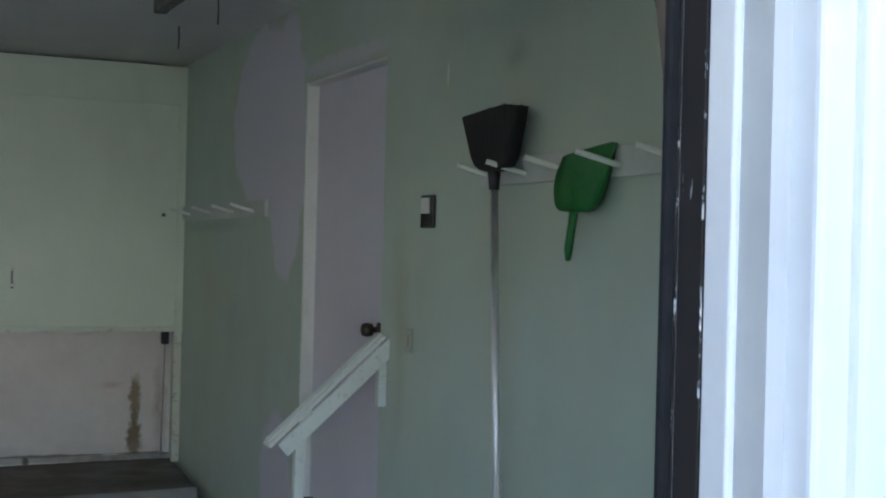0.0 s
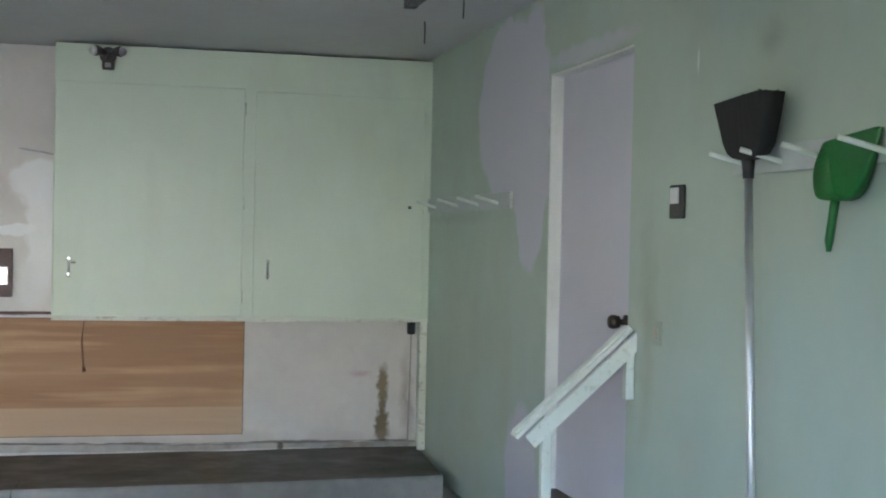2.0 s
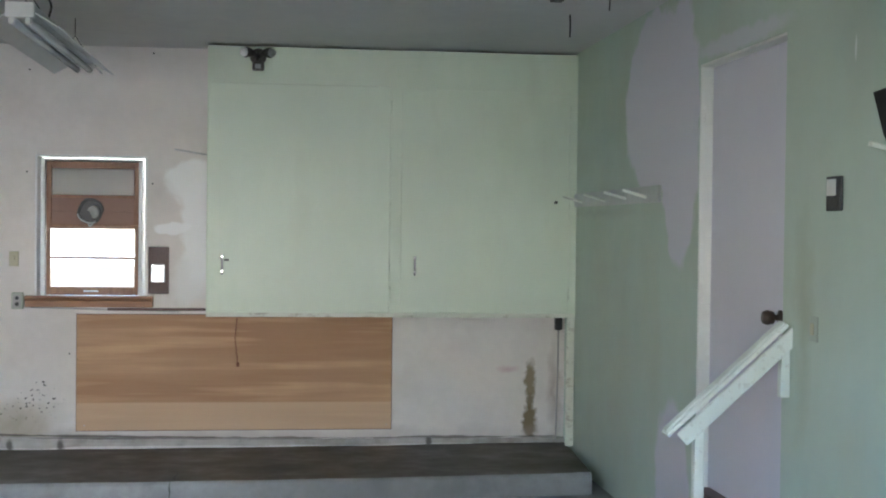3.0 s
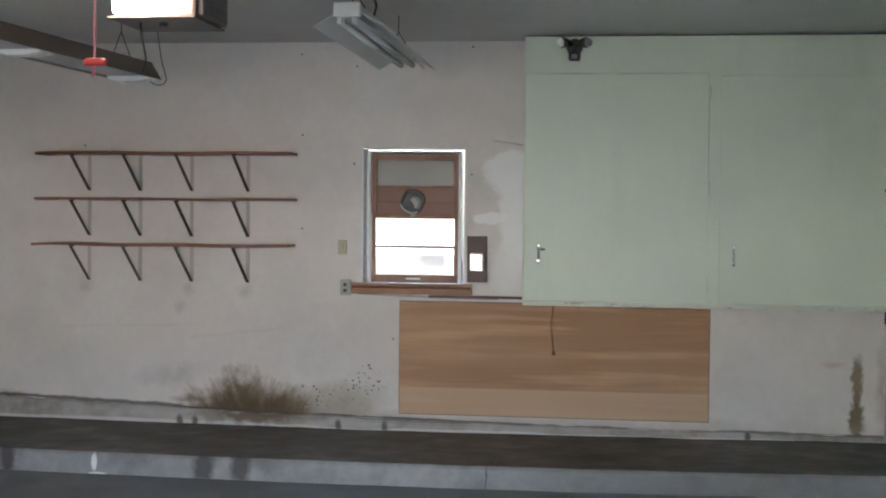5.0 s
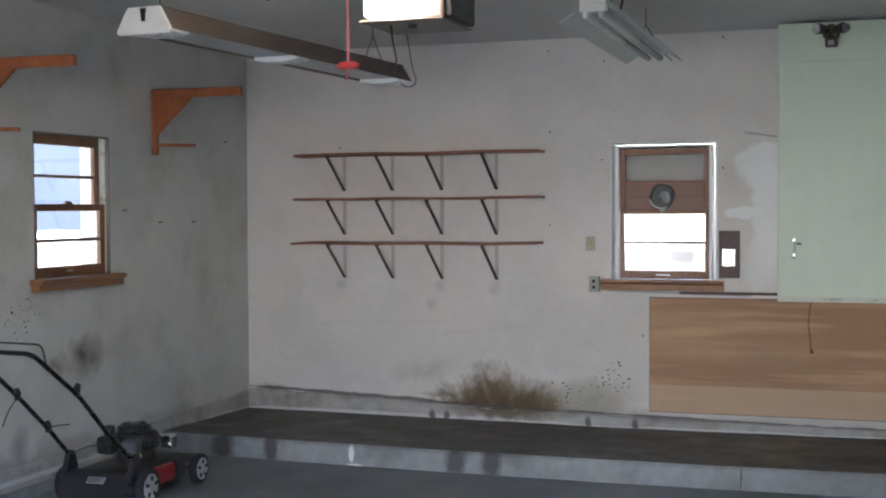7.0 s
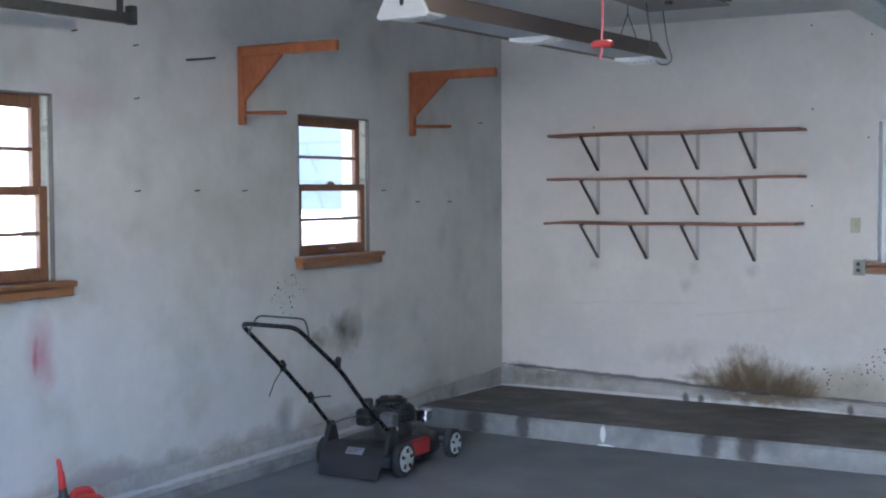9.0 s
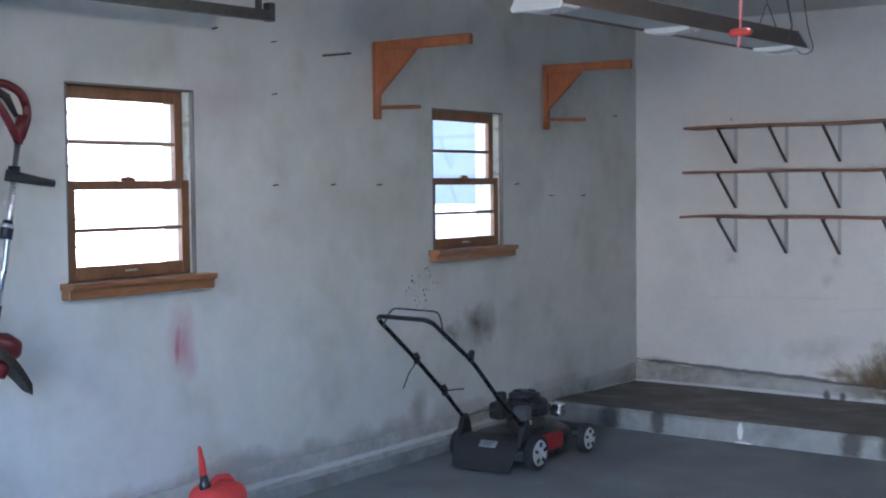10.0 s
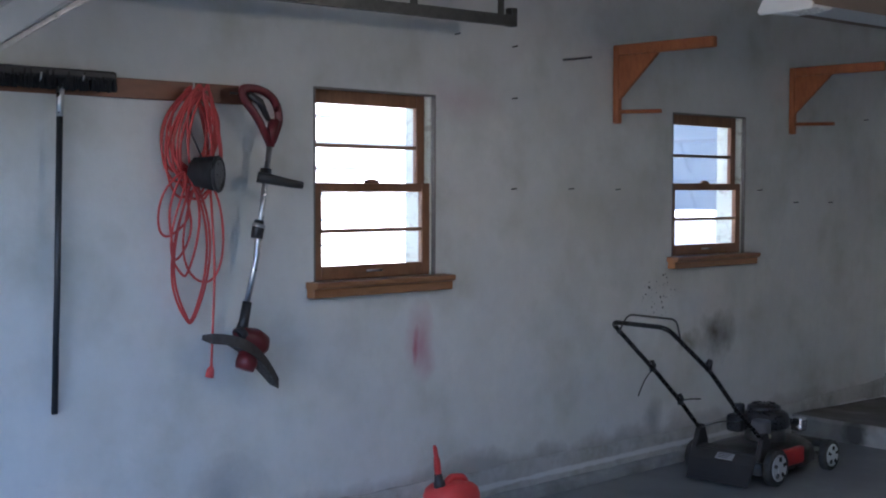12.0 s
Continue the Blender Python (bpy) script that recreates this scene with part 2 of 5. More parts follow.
m_back = plaster("back_plaster")
m_back.vary(0.6, (0.76, 0.69, 0.63), 0.6, lo=0.3, hi=0.6, shift=(2, 0, 6)).vary(2.4, (0.56, 0.53, 0.50), 0.35, lo=0.5, hi=0.7, shift=(6, 1, 2))
for c, r, col, amt, wob, sc, soft in (
        ((-3.05, 8.9, 0.44), (0.30, 0.3, 0.10), (0.42, 0.40, 0.37), 0.5, 0.14, 6, 0.9),
        ((-1.80, 8.9, 0.26), (0.38, 0.3, 0.17), (0.34, 0.31, 0.22), 0.7, 0.10, 6, 0.9),
        ((-0.66, 8.9, 1.90), (0.18, 0.3, 0.17), (0.86, 0.86, 0.84), 0.9, 0.07, 7, 0.2),
        ((-0.60, 8.9, 1.55), (0.13, 0.3, 0.42), (0.85, 0.85, 0.84), 0.9, 0.06, 8, 0.25),
        ((-0.78, 8.9, 1.57), (0.13, 0.3, 0.05), (0.88, 0.88, 0.87), 0.9, 0.04, 9, 0.2),
        ((-0.66, 8.9, 1.22), (0.14, 0.3, 0.22), (0.80, 0.80, 0.79), 0.7, 0.07, 7, 0.5),
        ((-0.86, 8.9, 1.80), (0.14, 0.3, 0.16), (0.55, 0.52, 0.49), 0.5, 0.08, 7, 0.9),
        ((1.70, 8.9, 0.53), (0.048, 0.3, 0.17), (0.20, 0.15, 0.06), 0.85, 0.045, 20, 0.45),
        ((1.70, 8.9, 0.37), (0.03, 0.3, 0.08), (0.15, 0.11, 0.05), 0.8, 0.03, 24, 0.5),
        ((1.70, 8.9, 0.23), (0.062, 0.3, 0.16), (0.15, 0.105, 0.04), 0.9, 0.045, 20, 0.45),
        ((1.54, 8.9, 0.61), (0.10, 0.3, 0.03), (0.55, 0.30, 0.36), 0.5, 0.03, 10, 0.8),
        ((1.87, 8.9, 0.45), (0.06, 0.3, 0.45), (0.33, 0.25, 0.22), 0.6, 0.06, 8, 0.9),
        ((-4.30, 8.9, 0.255), (0.16, 0.3, 0.045), (0.14, 0.13, 0.12), 0.8, 0.04, 12, 0.9),
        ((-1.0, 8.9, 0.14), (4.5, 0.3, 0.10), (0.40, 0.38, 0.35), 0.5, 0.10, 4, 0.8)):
    m_back.blob(c, r, col, amt, wob, sc, soft)
m_back.mound(-2.20, 0.85, 0.17, 0.20, 0.14, (0.36, 0.32, 0.24), 0.6, 8, 0.8)
m_back.mound(-2.47, 0.60, 0.19, 0.26, 0.30, (0.155, 0.108, 0.05), 0.93, 8, 1.1)
m_back.mound(-2.48, 0.45, 0.15, 0.22, 0.26, (0.085, 0.058, 0.028), 0.85, 9, 1.1)
m_back.blob((-2.90, 8.9, 0.27), (0.20, 0.3, 0.035), (0.20, 0.16, 0.10), 0.8, 0.05, 8, 0.8)
m_back.line(0, -3.85, -2.9, 0.76, 0.79, 0.028, (0.50, 0.48, 0.45), 0.22, 0.8, 0.48)
m_back.line(0, -2.9, -2.2, 0.70, 0.78, 0.022, (0.50, 0.48, 0.45), 0.2, 0.8, 0.5)
for cx, cz in ((-3.70, 1.06), (-2.93, 1.05), (-2.52, 1.04), (-3.0, 0.92)):
    m_back.blob((cx, 8.9, cz), (0.06, 0.3, 0.07), (0.42, 0.40, 0.38), 0.5, 0.06, 10, 0.9)
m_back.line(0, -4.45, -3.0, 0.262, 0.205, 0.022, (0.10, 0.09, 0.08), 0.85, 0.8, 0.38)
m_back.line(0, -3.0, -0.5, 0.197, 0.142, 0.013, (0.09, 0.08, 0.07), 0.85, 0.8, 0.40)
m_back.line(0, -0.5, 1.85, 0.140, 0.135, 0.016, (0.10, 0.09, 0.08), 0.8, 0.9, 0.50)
m_back.specks((-1.66, 8.9, 0.40), (0.22, 0.4, 0.2), (0.03, 0.03, 0.03), 34, 0.22)
m_back.specks((-2.02, 8.9, 0.30), (0.25, 0.4, 0.12), (0.03, 0.03, 0.03), 34, 0.24)
m_back = m_back.bump(25, 0.2, dist=0.006).bump(4, 0.25, dist=0.02).done()

m_left = plaster("left_plaster")
m_left.vary(0.7, (0.52, 0.52, 0.48), 0.35, lo=0.32, hi=0.62, shift=(0, 2, 4)).vary(2.0, (0.40, 0.40, 0.34), 0.55, lo=0.47, hi=0.7, shift=(1, 7, 3)).vary(7, (0.66, 0.66, 0.65), 0.4, shift=(3, 3, 3))
for c, r, col, amt, wob, sc, soft in (
        ((-4.469, 4.21, 0.88), (0.3, 0.10, 0.22), (0.50, 0.22, 0.27), 0.75, 0.10, 4, 0.9),
        ((-4.469, 4.19, 0.86), (0.3, 0.025, 0.11), (0.45, 0.10, 0.13), 0.7, 0.03, 8, 0.8),
        ((-4.469, 4.5, 2.05), (0.3, 0.35, 0.14), (0.52, 0.38, 0.40), 0.5, 0.12, 4, 1.0),
        ((-4.469, 6.73, 0.74), (0.3, 0.22, 0.17), (0.07, 0.055, 0.03), 0.9, 0.12, 6, 0.95),
        ((-4.469, 6.42, 0.70), (0.3, 0.14, 0.08), (0.16, 0.14, 0.08), 0.7, 0.08, 8, 0.9),
        ((-4.469, 6.08, 0.29), (0.3, 0.10, 0.13), (0.24, 0.23, 0.22), 0.7, 0.08, 7, 0.9),
        ((-4.469, 5.6, 1.5), (0.3, 0.7, 0.35), (0.42, 0.41, 0.35), 0.5, 0.2, 3, 1.0),
        ((-4.469, 3.1, 0.33), (0.3, 0.22, 0.14), (0.30, 0.30, 0.30), 0.6, 0.12, 5, 0.9),
        ((-4.469, 5.0, 0.18), (0.3, 4.5, 0.10), (0.26, 0.23, 0.20), 0.6, 0.13, 4, 0.8)):
    m_left.blob(c, r, col, amt, wob, sc, soft)
m_left.specks((-4.469, 6.12, 0.99), (0.4, 0.22, 0.17), (0.04, 0.035, 0.03), 34, 0.23)
m_left = m_left.bump(25, 0.2, dist=0.006).bump(4, 0.25, dist=0.02).done()

m_ceiling = Mat("ceiling_paint", (0.66, 0.65, 0.63), 0.85).vary(1.2, (0.58, 0.57, 0.56), 0.6).vary(9, (0.70, 0.69, 0.66), 0.4).bump(40, 0.2, dist=0.005).done()
m_front = paint("front_wall_paint", (0.6, 0.6, 0.58), 0.8)
m_floor = Mat("garage_concrete", (0.215, 0.222, 0.23), 0.6)
m_floor.vary(0.9, (0.15, 0.153, 0.155), 0.7).vary(6, (0.24, 0.245, 0.25), 0.5).vary(2.3, (0.13, 0.125, 0.12), 0.4, shift=(4, 9, 2), lo=0.52, hi=0.7).vary(70, (0.2, 0.2, 0.19), 0.35)
m_floor = m_floor.gloss(3, 0.42, 0.75).bump(35, 0.15, dist=0.004).done()
m_ledge_top = Mat("ledge_concrete", (0.135, 0.122, 0.102), 0.75)
m_ledge_top.vary(1.5, (0.10, 0.088, 0.07), 0.7).vary(9, (0.15, 0.136, 0.112), 0.5).vary(60, (0.09, 0.08, 0.066), 0.4)
m_ledge_top.blob((0.0, 7.9, 0.12), (0.35, 0.25, 0.2), (0.07, 0.065, 0.06), 0.7, 0.15, 5, 0.9)
m_ledge_top.blob((-0.64, 7.65, 0.12), (0.006, 0.22, 0.3), (0.05, 0.045, 0.04), 0.8, 0.03, 10, 0.5)
m_ledge_top.blob((-3.9, 7.75, 0.12), (0.6, 0.3, 0.3), (0.10, 0.10, 0.11), 0.7, 0.2, 3, 0.9)
m_ledge_top = m_ledge_top.gloss(4, 0.45, 0.8).bump(30, 0.3, dist=0.006).done()
m_curb = Mat("curb_concrete", (0.47, 0.455, 0.425), 0.85)
m_curb.vary(1.6, (0.30, 0.27, 0.23), 0.8, lo=0.40, hi=0.66).vary(5, (0.22, 0.195, 0.165), 0.55, (1, 1, 1.6), lo=0.52, hi=0.7).vary(14, (0.60, 0.59, 0.57), 0.35)
m_curb.line(0, -4.45, -2.0, 0.108, 0.096, 0.020, (0.72, 0.72, 0.70), 0.8, 0.5, 0.36).line(0, -2.0, 1.9, 0.088, 0.092, 0.014, (0.72, 0.72, 0.70), 0.8, 0.6, 0.44)
m_curb.blob((-2.45, 8.86, 0.15), (0.55, 0.3, 0.06), (0.14, 0.10, 0.055), 0.85, 0.08, 8, 0.7)
for cx in (-2.98, -2.87, -1.83, -1.50, 0.98):
    m_curb.blob((cx, 8.86, 0.11), (0.03, 0.3, 0.05), (0.09, 0.08, 0.07), 0.85, 0.02, 12, 0.6)
m_curb = m_curb.bump(12, 0.4, dist=0.012).bump(60, 0.15, dist=0.003).done()
m_ledge_face = Mat("ledge_face_concrete", (0.30, 0.30, 0.29), 0.8)
m_ledge_face.vary(1.6, (0.28, 0.28, 0.27), 0.6, lo=0.45, hi=0.6).vary(14, (0.39, 0.39, 0.38), 0.5).vary(4, (0.15, 0.147, 0.14), 0.6, lo=0.5, hi=0.7, shift=(2, 5, 1))
for cx, w in ((-3.62, 0.06), (-2.36, 0.09), (-2.13, 0.08), (-3.98, 0.10)):
    m_ledge_face.blob((cx, 7.5, 0.07), (w, 0.3, 0.13), (0.075, 0.072, 0.068), 0.9, 0.035, 14, 0.5)
# Broad darker stretch over the right half of the face.
m_ledge_face.blob((0.7, 7.5, 0.06), (1.35, 0.4, 0.30), (0.17, 0.168, 0.155), 0.7, 0.25, 4, 0.7)
m_ledge_face.blob((-3.05, 7.5, 0.075), (0.022, 0.3, 0.062), (0.86, 0.86, 0.84), 0.9, 0.008, 20, 0.3)
m_ledge_face.blob((-3.03, 7.5, 0.004), (0.065, 0.3, 0.012), (0.86, 0.86, 0.84), 0.9, 0.006, 20, 0.3)
m_ledge_face.blob((-0.66, 7.45, 0.06), (0.005, 0.3, 0.09), (0.05, 0.06, 0.04), 0.9, 0.02, 14, 0.5)
m_ledge_face = m_ledge_face.bump(25, 0.35, dist=0.006).done()
m_ply = Mat("plywood", (0.47, 0.295, 0.16), 0.6)
m_ply.vary(1.6, (0.36, 0.19, 0.09), 0.75, (0.35, 1, 4.5), 2, 0.42, 0.6).vary(2.6, (0.62, 0.40, 0.22), 0.6, (0.3, 1, 5), 2, 0.5, 0.62, shift=(4, 2, 9)).vary(40, (0.32, 0.18, 0.09), 0.3, (0.05, 1, 1.5)).vary(3, (0.40, 0.24, 0.13), 0.4, shift=(1, 1, 3))
m_ply.mix(m_ply.ramp(m_ply.vec("LENGTH", m_ply.vec("MULTIPLY", m_ply.co, (0, 0, 1)), (0, 0, 0)), 0.392, 0.384, 0, 0.6), (0.62, 0.45, 0.29))
m_ply = m_ply.bump(60, 0.1, stretch=(0.05, 1, 1), dist=0.002).done()
m_redwood = wood("stained_shelf_wood", (0.30, 0.13, 0.065), (0.20, 0.08, 0.04), (0.15, 1, 2))
m_orangewood = wood("orange_stained_wood", (0.42, 0.14, 0.045), (0.30, 0.085, 0.03), (1, 1, 0.4))
m_sash = wood("brown_sash_wood", (0.26, 0.12, 0.055), (0.17, 0.07, 0.03), (1, 1, 0.3), 0.45)
m_sill = wood("brown_sill_wood", (0.33, 0.16, 0.065), (0.22, 0.09, 0.035), (0.2, 1, 1), 0.45)
m_vinyl = paint("window_board_paint", (0.23, 0.12, 0.08), 0.5)
m_white = paint("white_paint", (0.78, 0.78, 0.74), 0.45, 0.2, 0.75)
m_jambwhite = paint("white_exterior_paint", (0.80, 0.80, 0.79), 0.4, 0.12, 0.85)
m_door = Mat("lilac_door_paint", LILAC, 0.5).vary(2, (0.57, 0.55, 0.61), 0.6).vary(25, (0.60, 0.58, 0.62), 0.4).bump(60, 0.06).done()
m_steel = metal("steel", (0.62, 0.62, 0.62), 0.3)
m_chrome = metal("chrome", (0.50, 0.50, 0.50), 0.3, (0.15, 0.15, 0.15), 0.4)
m_darksteel = metal("dark_steel", (0.12, 0.12, 0.115), 0.5)
m_black = plastic("black_plastic", (0.018, 0.018, 0.02), 0.4)
m_glass = Mat("window_glass", (1, 1, 1), 0.02)
m_glass.b.inputs["Transmission Weight"].default_value = 1.0
m_glass.b.inputs["IOR"].default_value = 1.45
m_glass = m_glass.done()

m_dustyglass = Mat("dusty_glass", (0.80, 0.78, 0.74), 0.38)
m_dustyglass.b.inputs["Transmission Weight"].default_value = 0.9
m_dustyglass = m_dustyglass.gloss(8, 0.3, 0.5).done()

# ---- the garage ----
XL, XR, YB, YF, ZC = -4.469, 1.943, 8.9, 1.15, 2.79
OPEN_L, OPEN_R, OPEN_TOP = -4.03, 0.838, 2.14


def wall_with_holes(axis, at, thick, u0, u1, z0, z1, holes):
    """A wall of boxes round its openings; holes are (u0, u1, z0, z1), in order of u."""
    bm = bmesh.new()

    def piece(a, b, c, d):
        if axis == "x":
            box(bm, (min(at, at + thick), a, c), (max(at, at + thick), b, d))
        else:
            box(bm, (a, min(at, at + thick), c), (b, max(at, at + thick), d))
    u = u0
    for a, b, c, d in holes:
        piece(u, a, z0, z1)
        if c > z0:
            piece(a, b, z0, c)
        if d < z1:
            piece(a, b, d, z1)
        u = b
    piece(u, u1, z0, z1)
    return bm


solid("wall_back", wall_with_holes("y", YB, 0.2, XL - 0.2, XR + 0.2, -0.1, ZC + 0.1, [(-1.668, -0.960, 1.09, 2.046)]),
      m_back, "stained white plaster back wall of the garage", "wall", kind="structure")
solid("wall_left", wall_with_holes("x", XL, -0.2, YF, YB, -0.1, ZC + 0.1, [(3.574, 4.313, 1.196, 2.053), (6.239, 7.004, 1.216, 2.056)]),
      m_left, "stained white plaster side wall with two windows", "wall", kind="structure")
solid("wall_right", wall_with_holes("x", XR, 0.2, YF, YB, -0.1, ZC + 0.1, [(4.893, 5.97, 0.36, 2.39)]),
      m_green, "pale green painted wall with lilac primer patches", "wall", kind="structure")
solid("wall_front", wall_with_holes("y", YF, -0.165, XL - 0.2, XR + 0.2, -0.1, ZC + 0.1, [(OPEN_L, OPEN_R, -0.1, OPEN_TOP)]),
      m_front, "front garage wall round the wide vehicle opening", "wall", kind="structure")
solid("ceiling", one((XL - 0.2, YF - 0.165, ZC), (XR + 0.2, YB + 0.2, ZC + 0.12)), m_ceiling, "dull grey-white painted garage ceiling", "ceiling", kind="structure")
solid("floor", one((XL, YF - 0.165, -0.12), (XR, YB, 0.0)), m_floor, "worn grey concrete garage floor", "floor", kind="structure")


def rough_strip(p0, p1, depth, z0, tops, jag, n=110):
    """A long low concrete kerb between p0 and p1; depth is the way it stands out, tops its heights at even steps."""
    p0, p1, depth = Vector(p0), Vector(p1), Vector(depth)
    bm = bmesh.new()
    rows = []
    for i in range(n + 1):
        p = p0.lerp(p1, i / n)
        f = i / n * (len(tops) - 1)
        a = min(int(f), len(tops) - 2)
        z1 = tops[a] + (tops[a + 1] - tops[a]) * (f - a)
        k = noise.noise(p * 4.0) + 0.6 * noise.noise(p * 13.0)
        q = noise.noise(p * 6.0 + Vector((7, 3, 1)))
        d = depth * (1 + 0.25 * q)
        top = z1 + jag * k
        ring = [p + Vector((0, 0, z0)), p + d + Vector((0, 0, z0)), p + d + Vector((0, 0, top - 0.02 + 0.3 * jag * q)), p + d * 0.75 + Vector((0, 0, top)), p + Vector((0, 0, top + 0.006))]
        rows.append([bm.verts.new(v) for v in ring])
    for a, b in zip(rows, rows[1:]):
        for k in range(4):
            bm.faces.new((a[k], a[k + 1], b[k + 1], b[k]))
    bm.faces.new(rows[0])
    bm.faces.new(list(reversed(rows[-1])))
    return bm


ledge = thing("concrete_ledge", "raised worn concrete ledge along the back wall", "ledge", kind="structure")
def ledge_edge(x):
    u = (x - XL) / (1.834 - XL)
    return 7.585 - 0.145 * math.sin(math.pi * u) ** 0.8 + 0.010 * noise.noise(Vector((x * 3, 0, 0)))


def ledge_top():
    """The worn top, falling a little towards the wall."""
    bm = bmesh.new()
    n, m = 80, 10
    grid = []
    for i in range(n + 1):
        u = i / n
        row = []
        for k in range(m + 1):
            v = k / m
            x0 = XL + (1.834 - XL) * u
            x = x0 + (XL + (XR - XL) * u - x0) * v
            y = ledge_edge(x0) + 0.012 + (YB - ledge_edge(x0) - 0.012) * v
            z = 0.132 - 0.052 * v * (0.6 + 0.4 * math.sin(math.pi * u)) + 0.004 * noise.noise(Vector((x * 2, y * 2, 0)))
            row.append(bm.verts.new((x, y, z if k else 0.130)))
        grid.append(row)
    for a, b in zip(grid, grid[1:]):
        for k in range(m):
            bm.faces.new((a[k], b[k], b[k + 1], a[k + 1])).smooth = True
    low = [bm.verts.new((v.co.x, v.co.y, -0.1)) for v in grid[-1]]
    for k in range(m):
        bm.faces.new((grid[-1][k], low[k], low[k + 1], grid[-1][k + 1]))
    return bm


part("ledge_top", ledge_top(), m_ledge_top, ledge, "dark dirty concrete top")


def ledge_face():
    bm = bmesh.new()
    n = 160
    rows = []
    for i in range(n + 1):
        x = XL + (1.834 - XL) * i / n
        y = ledge_edge(x)
        k = 0.007 * noise.noise(Vector((x * 9, 2, 0)))
        rows.append([bm.verts.new(v) for v in ((x, y + 0.02, -0.1), (x, y - 0.010, -0.1), (x, y - 0.006 + k, 0.112 + k), (x, y + 0.006, 0.127 + k * 0.4), (x, y + 0.016, 0.1315))])
    for a, b in zip(rows, rows[1:]):
        for k in range(4):
            bm.faces.new((a[k], a[k + 1], b[k + 1], b[k]))
    bm.faces.new(rows[-1])
    return bm


part("ledge_face", ledge_face(), m_ledge_face, ledge, "chipped pale concrete edge with a white paint drip")
solid("kerb_back", rough_strip((XL, YB + 0.01, 0), (XR, YB + 0.01, 0), (0, -0.055, 0), 0.05, (0.245, 0.200, 0.168, 0.148, 0.132, 0.128, 0.130), 0.008), m_curb, "chipped stained concrete kerb under the back wall", "kerb", kind="structure")
solid("kerb_left", rough_strip((XL - 0.01, YF, 0), (XL - 0.01, YB, 0), (0.026, 0, 0), -0.05, (0.215, 0.212, 0.205, 0.195, 0.185, 0.20, 0.235), 0.014), m_curb, "crumbling concrete kerb under the side wall", "kerb", kind="structure")
solid("kerb_foot", rough_strip((XL, YF, 0), (XL, 7.5, 0), (0.045, 0, 0), -0.05, (0.065, 0.065, 0.06, 0.06), 0.005), m_ledge_face, "pale concrete foot of the side wall", "kerb", kind="structure")


# ---- windows: local x along the wall, y outwards, z up from the opening's foot ----
def sash(win, name, x0, x1, z0, z1, y, rail_t=0.045, rail_b=0.05, stile=0.04, muntins=(), depth=0.032):
    fr = part(name, boxes(((x0, y, z0), (x0 + stile, y + depth, z1)), ((x1 - stile, y, z0), (x1, y + depth, z1)),
                          ((x0 + stile, y, z1 - rail_t), (x1 - stile, y + depth, z1)), ((x0 + stile, y, z0), (x1 - stile, y + depth, z0 + rail_b)), bev=0.003), m_sash, win)
    for z in muntins:
        part("muntin", one((x0 + stile, y + 0.002, z - 0.009), (x1 - stile, y + depth - 0.004, z + 0.009), 0.003), m_sash, fr)
    zs = [z0 + rail_b, *muntins, z1 - rail_t]
    for a, b in zip(zs, zs[1:]):
        g = part("pane", one((x0 + stile - 0.004, y + 0.014, a), (x1 - stile + 0.004, y + 0.017, b)), m_glass, fr, "dusty clear glass pane")
        g.visible_shadow = False
    return fr


def side_window(name, w, h, m):
    win = thing(name, "brown wooden double-hung window with worn sill", "window", "garage side windows", kind="structure")
    win.matrix_world = m
    part("casing", boxes(((-0.003, -0.003, 0), (0.006, 0.02, h + 0.003)), ((w - 0.006, -0.003, 0), (w + 0.003, 0.02, h + 0.003)), ((0.006, -0.003, h - 0.006), (w - 0.006, 0.02, h + 0.003)), bev=0.001),
         m_darkbead, win, "thin dark weathered bead")
    part("jamb", boxes(((0, 0.02, 0), (0.012, 0.2, h)), ((w - 0.012, 0.02, 0), (w, 0.2, h)), ((0.012, 0.1, h - 0.012), (w - 0.012, 0.2, h)), ((0.012, 0.06, 0), (w - 0.012, 0.2, 0.012)), bev=0.002), m_cream, win, "cream painted jamb")
    mid = h * 0.485
    sash(win, "upper_sash", 0.0125, w - 0.0125, mid - 0.02, h - 0.001, 0.060, 0.062, 0.035, 0.05, (mid + (h - mid) * 0.43,))
    low = sash(win, "lower_sash", 0.0125, w - 0.0125, 0.001, mid + 0.022, 0.022, 0.04, 0.062, 0.05, (mid * 0.53,))
    bm = pipe([(w / 2 - 0.035, 0.038, mid + 0.024), (w / 2 - 0.012, 0.038, mid + 0.030), (w / 2 + 0.012, 0.038, mid + 0.030), (w / 2 + 0.035, 0.038, mid + 0.024)], 0.011, 8)
    part("sash_lock", bm, m_sash, low, "brown sash lock")
    part("sash_lift", one((w / 2 - 0.05, 0.012, 0.030), (w / 2 + 0.05, 0.0215, 0.040), 0.003), m_steel, low, "worn metal lift")
    bm = prism(bmesh.new(), [(-0.085, 0.0), (-0.085, -0.022), (-0.062, -0.032), (-0.062, -0.07), (-0.006, -0.07), (-0.006, -0.03), (0.05, -0.03), (0.05, 0.0)], "x", -0.048, w + 0.062, 0.003)
    part("sill", bm, m_sill, win, "projecting brown wooden sill")
    return win


m_greytrim = paint("weathered_grey_trim", (0.42, 0.41, 0.39), 0.7, 0.5, 0.5)
m_darkbead = paint("dark_bead", (0.22, 0.20, 0.18), 0.7, 0.5, 0.5)
side_window("window_1", 0.739, 0.857, pose(XL, 3.574, 1.196, 0, 0, 90))
side_window("window_2", 0.765, 0.840, pose(XL, 6.239, 1.216, 0, 0, 90))


